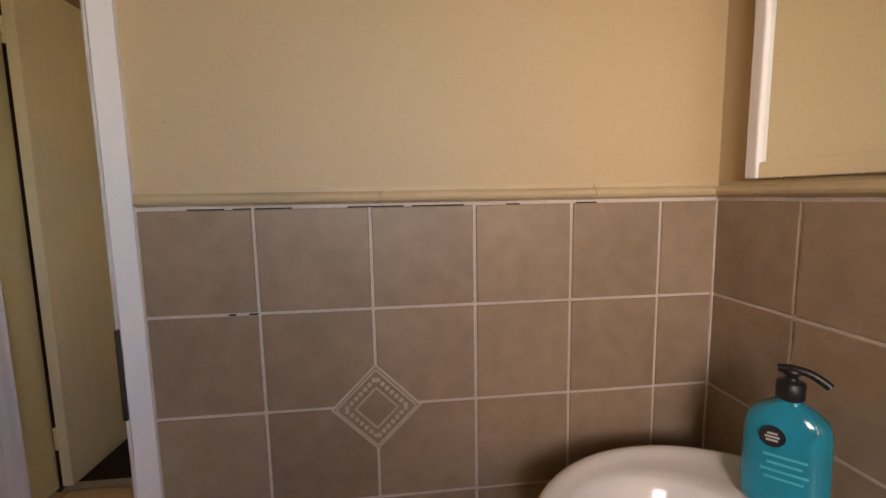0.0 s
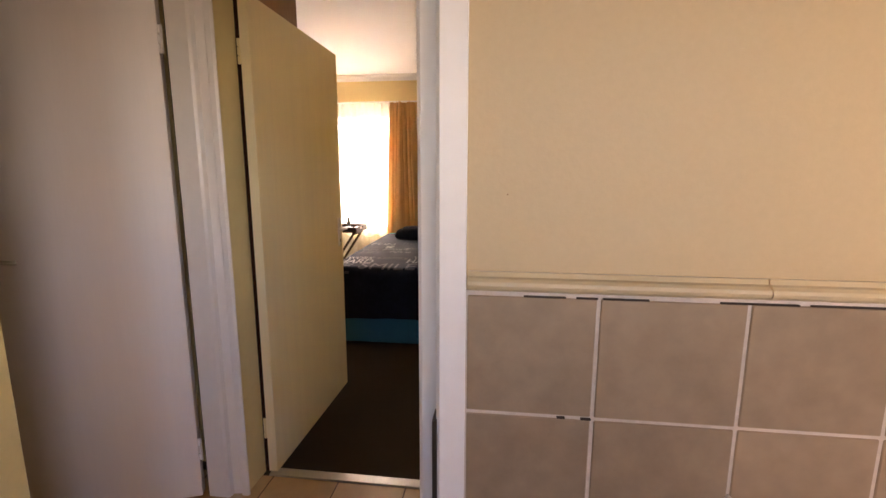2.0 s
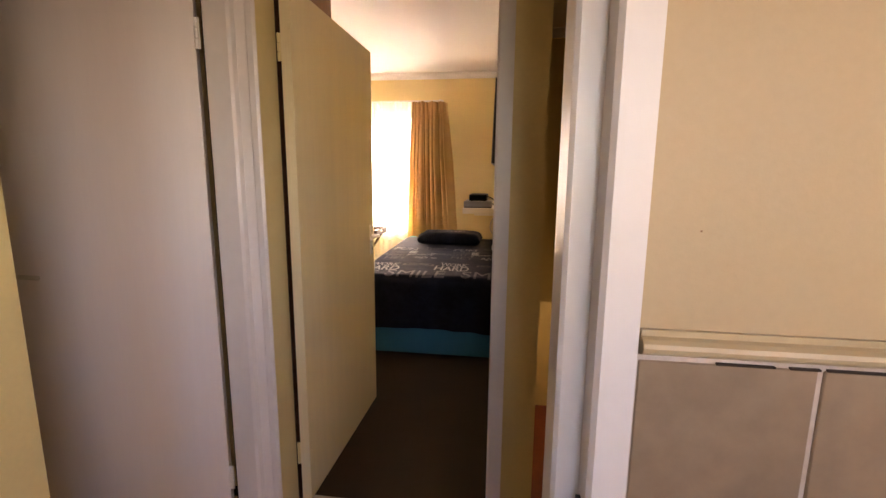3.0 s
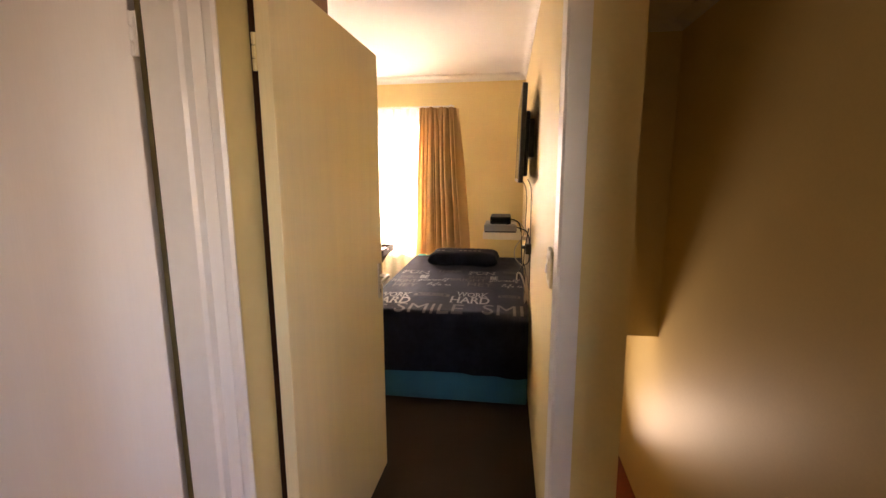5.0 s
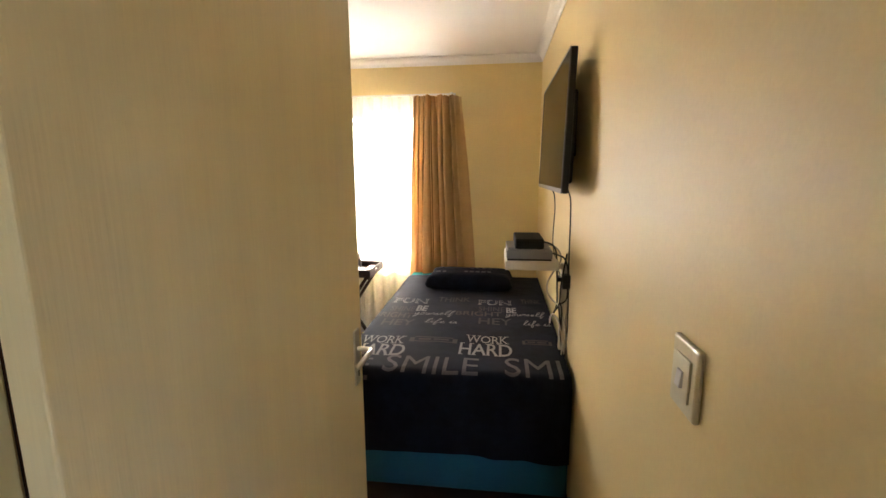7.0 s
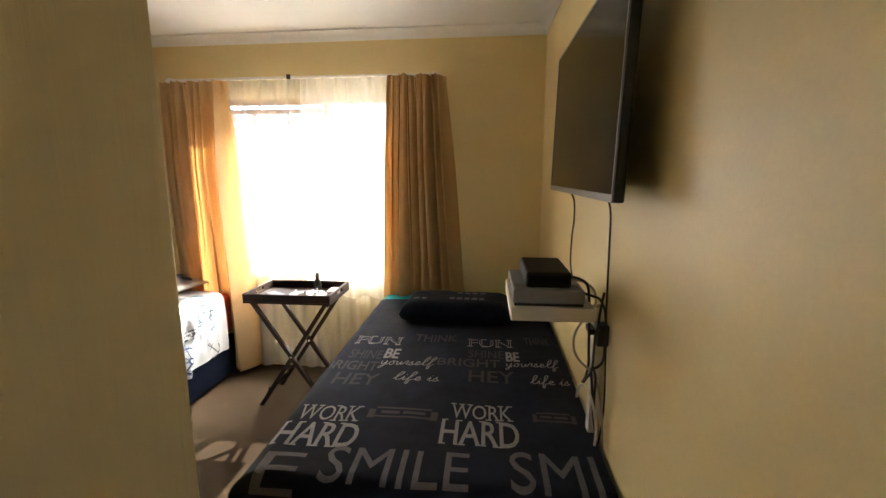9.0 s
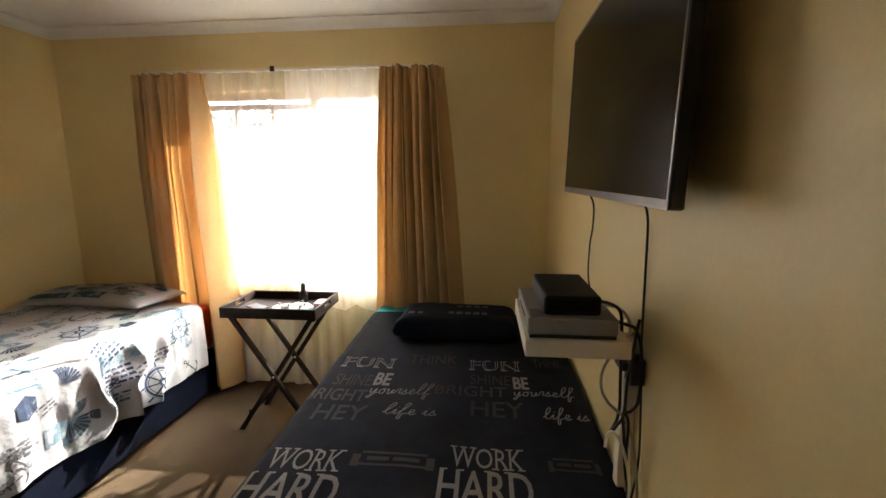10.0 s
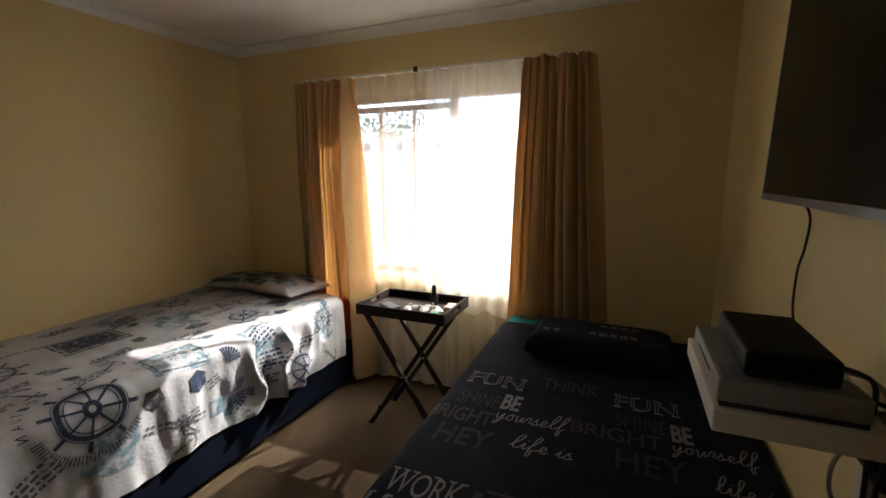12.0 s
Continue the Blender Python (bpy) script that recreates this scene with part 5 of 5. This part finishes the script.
# ---- butler's tray table ----
TX0, TX1, TY0, TY1, TZ = -2.465, -1.895, 5.165, 5.56, 0.725
tab = thing("tray_table", (-2.18, 5.36, 0.0), "dark stained folding tray table with crossed legs", "table")
tray = part("tray_bottom", boxed(TX0, TX1, TY0, TY1, TZ, TZ + 0.012, bevel=0.002), M["dark_wood"], tab)
part("tray_side", boxed(TX0, TX1, TY0, TY0 + 0.014, TZ + 0.012, TZ + 0.062, bevel=0.003), M["dark_wood"], tray)
part("tray_side", boxed(TX0, TX1, TY1 - 0.014, TY1, TZ + 0.012, TZ + 0.062, bevel=0.003), M["dark_wood"], tray)
for x in (TX0, TX1 - 0.014):
    bm = bmesh.new()
    ym = (TY0 + TY1) / 2
    box(bm, x, x + 0.014, TY0 + 0.014, ym - 0.05, TZ + 0.012, TZ + 0.062)
    box(bm, x, x + 0.014, ym + 0.05, TY1 - 0.014, TZ + 0.012, TZ + 0.062)
    box(bm, x, x + 0.014, ym - 0.05, ym + 0.05, TZ + 0.012, TZ + 0.028)
    box(bm, x, x + 0.014, ym - 0.05, ym + 0.05, TZ + 0.050, TZ + 0.062)
    part("tray_end", bm, M["dark_wood"], tray, "end board with a hand slot")
for y, dirs in ((TY0 + 0.05, 1), (TY1 - 0.05, 1)):
    for sgn in (1, -1):
        yy = y + (0.013 if sgn > 0 else -0.013)
        a = Vector((-2.18 - sgn * 0.24, yy, 0.0))
        b = Vector((-2.18 + sgn * 0.24, yy, TZ - 0.002))
        d = (b - a).normalized()
        s = Vector((d.z, 0, -d.x)) * 0.018
        bm = bmesh.new()
        vs = []
        for off in (-0.011, 0.011):
            for p in (a - s / d.z * 0 + s, a - s, b - s, b + s):
                q = Vector((p.x, yy + off, p.z))
                q.z = 0.0 if p.z < 0.1 else TZ - 0.002
                vs.append(bm.verts.new(q))
        bm.faces.new(vs[:4])
        bm.faces.new(list(reversed(vs[4:])))
        for k in range(4):
            bm.faces.new((vs[k], vs[(k + 1) % 4], vs[(k + 1) % 4 + 4], vs[k + 4]))
        bmesh.ops.recalc_face_normals(bm, faces=bm.faces)
        part("leg", bm, M["dark_wood"], tab)
    part("pivot_bolt", moved(spin_profile(bmesh.new(), [(0.006, 0), (0.006, 0.004)], (0, 0, 0), n=10), pose(-2.18, y - 0.024, TZ / 2, 90, 0, 0)), M["steel"], tab)
for x in (-2.42, -1.94):
    part("stretcher", boxed(x - 0.012, x + 0.012, TY0 + 0.06, TY1 - 0.06, TZ - 0.03, TZ - 0.002, bevel=0.003), M["dark_wood"], tab)
for x in (-2.36, -2.0):
    part("stretcher", boxed(x - 0.01, x + 0.01, TY0 + 0.06, TY1 - 0.06, 0.10, 0.13, bevel=0.003), M["dark_wood"], tab)


def gamepad(x, y, z, turn):
    g = thing("game_controller", (x, y, z), "white game controller lying in the tray", "controller", "controllers in the tray")
    m = pose(x, y, z, 0, 0, turn)
    bm = bmesh.new()
    for cx, cy, rx, ry, rz in ((0, 0.01, 0.055, 0.03, 0.018), (-0.05, -0.015, 0.026, 0.045, 0.018), (0.05, -0.015, 0.026, 0.045, 0.018)):
        r = bmesh.ops.create_uvsphere(bm, u_segments=18, v_segments=10, radius=1.0)
        for v in r["verts"]:
            v.co = Vector((cx + v.co.x * rx, cy + v.co.y * ry, 0.0185 + v.co.z * rz))
    body = part("controller_shell", moved(bm, m), M["silver_plastic"], g, smooth=True)
    for cx, cy in ((-0.04, 0.015), (0.022, -0.008)):
        part("thumb_stick", moved(spin_profile(bmesh.new(), [(0.006, 0.03), (0.006, 0.038), (0.009, 0.040), (0.008, 0.044)], (cx, cy, 0), n=14), m), M["console_grey"], body)


gamepad(-2.13, 5.30, TZ + 0.0125, 10)
gamepad(-2.03, 5.33, TZ + 0.0125, -35)
bo = thing("spray_bottle", (-2.07, 5.42, TZ + 0.0125), "small black bottle with a narrow cap in the tray", "bottle")
part("bottle_body", spin_profile(bmesh.new(), [(0.022, 0), (0.025, 0.003), (0.025, 0.070), (0.020, 0.086), (0.013, 0.096), (0.013, 0.101)], (-2.07, 5.42, TZ + 0.0125), n=24), M["black_plastic"], bo, smooth=True)
part("bottle_cap", spin_profile(bmesh.new(), [(0.0145, 0.1012), (0.0145, 0.128), (0.010, 0.138), (0.004, 0.140)], (-2.07, 5.42, TZ + 0.0125), n=20), M["black_plastic"], bo)
solid("pill_box", boxed(-1.985, -1.915, 5.36, 5.46, TZ + 0.0125, TZ + 0.042, bevel=0.004), M["pink_paper"], "pale pink card box in the tray", "box")
tub = thing("small_tub", (-1.99, 5.235, TZ + 0.0125), "small tub with a green lid in the tray", "tub")
part("tub_body", spin_profile(bmesh.new(), [(0.024, 0), (0.026, 0.016)], (-1.99, 5.235, TZ + 0.0125), n=20), M["white_plastic"], tub)
part("lid", spin_profile(bmesh.new(), [(0.028, 0.0162), (0.028, 0.026), (0.025, 0.029)], (-1.99, 5.235, TZ + 0.0125), n=24), M["green_plastic"], tub, "green screw lid")
solid("phone", moved(boxed(-0.035, 0.035, -0.07, 0.07, 0, 0.009, bevel=0.003), pose(-2.33, 5.34, TZ + 0.0125, 0, 0, 60)), M["black_plastic"], "black phone lying flat in the tray", "phone")


# ---- television, shelf, boxes, cables ----
tv = thing("television", (-0.60, 4.15, 1.46), "black flat-screen television hung on a wall bracket", "television")
tm = pose(-0.628, 4.152, 1.738, 0, 1.6, 0)
case = part("tv_case", moved(boxed(-0.008, 0.018, -0.487, 0.502, -0.277, 0.277, bevel=0.005), tm), M["black_plastic"], tv)
part("tv_back", moved(boxed(0.018, 0.045, -0.40, 0.40, -0.24, 0.14, bevel=0.012), tm), M["black_plastic"], tv, "thicker rear housing")
bm = bmesh.new()
for d in ((-0.487, 0.502, 0.268, 0.277), (-0.487, 0.502, -0.277, -0.258), (-0.487, -0.478, -0.258, 0.268), (0.493, 0.502, -0.258, 0.268)):
    box(bm, -0.0115, -0.0075, d[0], d[1], d[2], d[3], bevel=0.001)
part("bezel", moved(bm, tm), M["bezel"], case, "slim grey bezel")
part("screen", moved(boxed(-0.0095, -0.0078, -0.478, 0.493, -0.258, 0.268), tm), M["screen"], case, "switched-off dark screen")
part("wall_bracket", boxed(-0.60, -0.5402, 4.0, 4.3, 1.62, 1.86, bevel=0.004), M["dark_metal"], tv, "dark steel wall bracket")

SZ = 1.14
sh = thing("wall_shelf", (-0.70, 4.06, 1.10), "white wall shelf on a flat upright bracket", "shelf")
part("shelf_board", boxed(-0.856, -0.612, 3.885, 4.245, 1.098, SZ, bevel=0.003), M["shelf"], sh)
part("shelf_arm", boxed(-0.78, -0.5405, 4.05, 4.08, 1.072, 1.098, bevel=0.002), M["shelf"], sh)
part("shelf_upright", boxed(-0.575, -0.5405, 4.045, 4.085, 0.60, 1.098, bevel=0.003), M["shelf"], sh)
con = thing("game_console", (-0.72, 4.07, SZ), "flat silver-grey console on the white shelf", "console")
cb = part("console_body", boxed(-0.850, -0.640, 3.900, 4.195, SZ + 0.008, SZ + 0.049, bevel=0.004), M["console_grey"], con)
part("console_base", boxed(-0.846, -0.644, 3.8985, 4.19, SZ + 0.0005, SZ + 0.009, bevel=0.001), M["black_plastic"], con, "dark recessed base")
for k in range(9):
    part("vent_rib", boxed(-0.842, -0.648, 3.908 + 0.008 * k, 3.911 + 0.008 * k, SZ + 0.0485, SZ + 0.0502), M["console_grey"], cb)
part("disc_slot", boxed(-0.8515, -0.8495, 3.98, 4.12, SZ + 0.028, SZ + 0.031), M["gap"], cb, "thin dark slot")
dec = thing("decoder_box", (-0.71, 4.07, SZ + 0.0485), "black decoder box stacked on the console", "decoder")
part("decoder_body", boxed(-0.812, -0.678, 3.912, 4.165, SZ + 0.053, SZ + 0.100, bevel=0.008, seg=3), M["matt_black"], dec)
for x in (-0.79, -0.70):
    for y in (3.935, 4.14):
        part("rubber_foot", boxed(x - 0.008, x + 0.008, y - 0.008, y + 0.008, SZ + 0.0502, SZ + 0.0535), M["black_plastic"], dec)
part("decoder_band", boxed(-0.802, -0.688, 3.9100, 3.9125, SZ + 0.066, SZ + 0.090, bevel=0.0005), M["screen"], dec, "glossy dark front band")


def cable(name, points, r, mat, label):
    return solid(name, tube(bmesh.new(), points, r, n=8, steps=7), mat, label, "cable", "cables below the television", smooth=True)


W = -0.548
cable("cable", [(-0.60, 4.47, 1.47), (-0.57, 4.50, 1.42), (-0.555, 4.56, 1.33), (-0.553, 4.60, 1.25), (-0.56, 4.55, 1.12), (-0.556, 4.35, 1.02), (-0.552, 4.12, 0.99)], 0.0035, M["black_plastic"], "thin black cable hanging from the television")
cable("cable", [(-0.575, 4.02, 1.48), (-0.552, 4.02, 1.42), (W, 4.02, 1.30), (W, 4.01, 1.10), (W, 3.99, 0.98), (W, 3.97, 0.80), (W, 4.0, 0.66), (-0.552, 4.04, 0.56)], 0.0032, M["black_plastic"], "thick black cable running down the wall")
cable("cable", [(-0.69, 3.94, SZ + 0.085), (-0.655, 3.93, SZ + 0.08), (-0.625, 3.95, SZ + 0.055), (-0.612, 3.97, SZ), (-0.606, 3.98, 1.06), (-0.603, 3.98, 0.98), (-0.600, 3.985, 0.93), (-0.605, 3.985, 0.89), (-0.621, 3.98, 0.858), (-0.608, 3.97, 0.885), (-0.591, 3.975, 0.915), (-0.585, 3.985, 1.0), (-0.578, 3.985, 1.055), (-0.566, 4.0, 1.12), (-0.560, 4.0, 1.16)], 0.0042, M["black_plastic"], "black cable looping below the shelf")
cable("cable", [(-0.64, 3.96, SZ + 0.03), (-0.60, 3.97, SZ + 0.015), (-0.575, 3.98, SZ), (-0.556, 3.985, 1.09), (-0.552, 3.985, 1.0), (-0.556, 3.985, 0.94), (-0.575, 3.98, 0.918), (-0.592, 3.978, 0.913), (-0.588, 3.975, 0.86), (-0.580, 3.97, 0.76), (-0.570, 3.965, 0.70)], 0.0042, M["black_plastic"], "black cable looping below the shelf")
cable("cable", [(-0.592, 3.982, 0.917), (-0.584, 3.980, 0.91), (-0.577, 3.978, 0.88), (-0.578, 3.975, 0.80), (-0.572, 3.970, 0.70), (-0.566, 3.965, 0.66)], 0.0038, M["black_plastic"], "black cable tied in a loose loop")
cable("cable", [(-0.68, 3.95, SZ + 0.072), (-0.635, 3.955, SZ + 0.065), (-0.600, 3.97, SZ + 0.035), (-0.590, 3.98, SZ - 0.01), (-0.61, 4.0, 1.085), (-0.645, 3.99, 1.03), (-0.650, 3.98, 0.98), (-0.630, 3.98, 0.94), (-0.590, 3.98, 0.90), (-0.565, 3.98, 0.84), (-0.553, 3.97, 0.76), (-0.550, 3.95, 0.66), (-0.550, 3.93, 0.56)], 0.0040, M["grey_cable"], "pale grey cable looping below the shelf")
cable("cable", [(-0.632, 3.98, 0.815), (-0.630, 3.975, 0.85), (-0.618, 3.97, 0.865), (-0.598, 3.965, 0.84), (-0.580, 3.96, 0.78), (-0.572, 3.955, 0.72), (-0.575, 3.95, 0.665)], 0.0040, M["white_plastic"], "pale cable drooping onto the bed")
plug = thing("wall_plug", (-0.55, 4.0, 1.0), "black plug and adapter in the wall socket", "plug")
part("adapter", boxed(-0.578, -0.5402, 3.985, 4.035, 0.985, 1.055, bevel=0.005), M["black_plastic"], plug)
part("plug_body", boxed(-0.60, -0.5785, 3.995, 4.055, 1.02, 1.04, bevel=0.004), M["black_plastic"], plug)

# light switch
sw = thing("light_switch", (-0.545, 2.665, 1.11), "ivory plastic light switch on the yellow wall", "light switch")
part("plate", boxed(-0.553, -0.5402, 2.612, 2.718, 1.108, 1.242, bevel=0.005), M["ivory"], sw)
part("surround", boxed(-0.557, -0.5525, 2.632, 2.698, 1.135, 1.215, bevel=0.002), M["ivory"], sw)
part("rocker", moved(boxed(-0.004, 0.004, -0.011, 0.011, -0.016, 0.016, bevel=0.002), pose(-0.558, 2.665, 1.172, 0, 6, 0)), M["white_plastic"], sw, "small white rocker")

# built-in cupboard behind the open door
cup = thing("built_in_cupboard", (-2.7, 2.64, 0.0), "brown wooden built-in cupboard reaching the ceiling", "cupboard")
part("cupboard_side", boxed(-1.478, -1.46, 2.332, 2.95, 0.0, 2.47, bevel=0.002), M["cupboard"], cup)
part("carcass", boxed(-3.97, -1.479, 2.335, 2.92, 0.0, 2.465), M["cupboard"], cup)
for k in range(5):
    x = -3.965 + k * 0.4975
    dr = part("cupboard_door", boxed(x + 0.003, x + 0.4945, 2.921, 2.941, 0.08, 2.46, bevel=0.003), M["cupboard"], cup)
    part("knob", moved(spin_profile(bmesh.new(), [(0.008, 0), (0.008, 0.015), (0.014, 0.02), (0.012, 0.028)], (0, 0, 0), n=14), pose(x + (0.45 if k % 2 else 0.05), 2.941, 1.1, -90, 0, 0)), M["steel"], dr)


# ---- outside the bedroom window ----
bm = bmesh.new()
g = [bm.verts.new(p) for p in ((-900, 6.0, -2.9), (900, 6.0, -2.9), (900, 1500, -2.9), (-900, 1500, -2.9))]
bm.faces.new(g)
structure("ground", bm, M["ground"], "dry garden ground outside below the window", "ground")
house = thing("neighbour_house", (-6.5, 12.0, -2.9), "neighbouring house with a grey tiled roof beyond the window", "house")
part("house_wall", boxed(-13.0, -3.5, 8.1, 16.5, -2.9, 0.2), M["facade"], house)
bm = bmesh.new()
rows_n, cols_n = 15, 30
for j in range(rows_n):
    y0, y1 = 7.6 + j * 0.33, 7.6 + (j + 1) * 0.33 + 0.05
    z0 = 0.18 + j * 0.135
    prev = None
    for i in range(cols_n * 4 + 1):
        x = -13.4 + i * 0.0845
        hump = 0.05 * abs(math.sin(i * math.pi / 4))
        cur = (bm.verts.new((x, y0, z0 + hump)), bm.verts.new((x, y1, z0 + 0.145 + hump)), bm.verts.new((x, y0, z0 - 0.07)))
        if prev:
            bm.faces.new((prev[0], cur[0], cur[1], prev[1]))
            bm.faces.new((prev[2], cur[2], cur[0], prev[0]))
        prev = cur
ro = part("roof", bm, M["roof"], house, "rows of rounded grey roof tiles")
bm = bmesh.new()
tube(bm, [(-13.4, 12.55, 2.24), (-8, 12.55, 2.24), (-3.3, 12.55, 2.24)], 0.10, n=8, steps=1)
part("ridge", bm, M["roof"], ro)


def tree(x, y, h, seed):
    rnd = random.Random(seed)
    t = thing("tree", (x, y, -2.9), "leafy green garden tree behind the house", "tree", "trees behind the house")
    bm = bmesh.new()
    tube(bm, [(x, y, -2.9), (x + 0.1, y, -2.9 + h * 0.4), (x, y, -2.9 + h * 0.7)], 0.16, n=8, steps=4)
    for k in range(6):
        a = rnd.uniform(0, 6.28)
        z = -2.9 + h * rnd.uniform(0.35, 0.65)
        tube(bm, [(x, y, z), (x + 0.6 * math.cos(a), y + 0.6 * math.sin(a), z + 0.5), (x + 1.3 * math.cos(a), y + 1.3 * math.sin(a), z + 1.2)], 0.05, n=6, steps=3)
    part("trunk", bm, M["bark"], t)
    bm = bmesh.new()
    for _ in range(1600):
        d = Vector((rnd.gauss(0, 1), rnd.gauss(0, 1), rnd.gauss(0, 1))).normalized() * rnd.uniform(0.3, 1.0) ** 0.5
        c = Vector((x, y, -2.9 + h * 0.68)) + Vector((d.x * h * 0.24, d.y * h * 0.24, d.z * h * 0.30)) * (1 + 0.3 * noise.noise(d * 2 + Vector((seed, 0, 0))))
        u = Vector((rnd.gauss(0, 1), rnd.gauss(0, 1), rnd.gauss(0, 1))).normalized() * 0.10
        w = u.orthogonal().normalized() * 0.05
        bm.faces.new([bm.verts.new(c + p) for p in (u, w, -u, -w)])
    tagged(part("crown", bm, M["leaf"], t), "", "", "", "stuff")


tree(-10.5, 21.0, 7.5, 3)
tree(-5.0, 22.5, 6.8, 8)
tree(-14.5, 24.0, 8.0, 12)


# ---- floor and wall tiles ----
def plate_mesh(name, w, h, t, mat, bev=0.0015):
    return finish(name, boxed(0, w, 0, t, 0, h, bevel=bev, seg=1), mat)


cache = {}


def tile_at(name, key, parent, m, mat):
    if key not in cache:
        cache[key] = plate_mesh(name, key[0], key[1], key[2], mat)
    ob = new(name, cache[key])
    ob.parent = parent
    ob.matrix_basis = m
    return ob


G = 0.0028
rt = random.Random(2)
for i in range(len(TILE_X) - 1):
    for j in range(len(TILE_Z) - 1):
        x0, x1, z1, z0 = TILE_X[i] + G, TILE_X[i + 1] - G, TILE_Z[j] - G, TILE_Z[j + 1] + G
        tile_at("wall_tile", (round(x1 - x0, 4), round(z1 - z0, 4), 0.0045), wall_b, pose(x0, 1.1375 + rt.uniform(-0.0005, 0.0005), z0), M["tile"])
for i in range(len(TILE_Y) - 1):
    for j in range(len(TILE_Z) - 1):
        y1, y0, z1, z0 = TILE_Y[i] - G, TILE_Y[i + 1] + G, TILE_Z[j] - G, TILE_Z[j + 1] + G
        tile_at("wall_tile", (round(y1 - y0, 4), round(z1 - z0, 4), 0.0045), wall_r, pose(0.6725 + rt.uniform(-0.0005, 0.0005), y1, z0, 0, 0, -90), M["tile"])
land = bpy.data.objects["floor_landing"]
for i in range(10):
    for j in range(3):
        x0, y1 = -2.6 + 0.305 * i + 0.05, 2.192 - 0.305 * j
        tile_at("floor_tile", (0.299, 0.299, 0.006), land, pose(x0, y1, 0.0, -90, 0, 0) @ pose(0, 0, -0.299), M["floor_tile"])
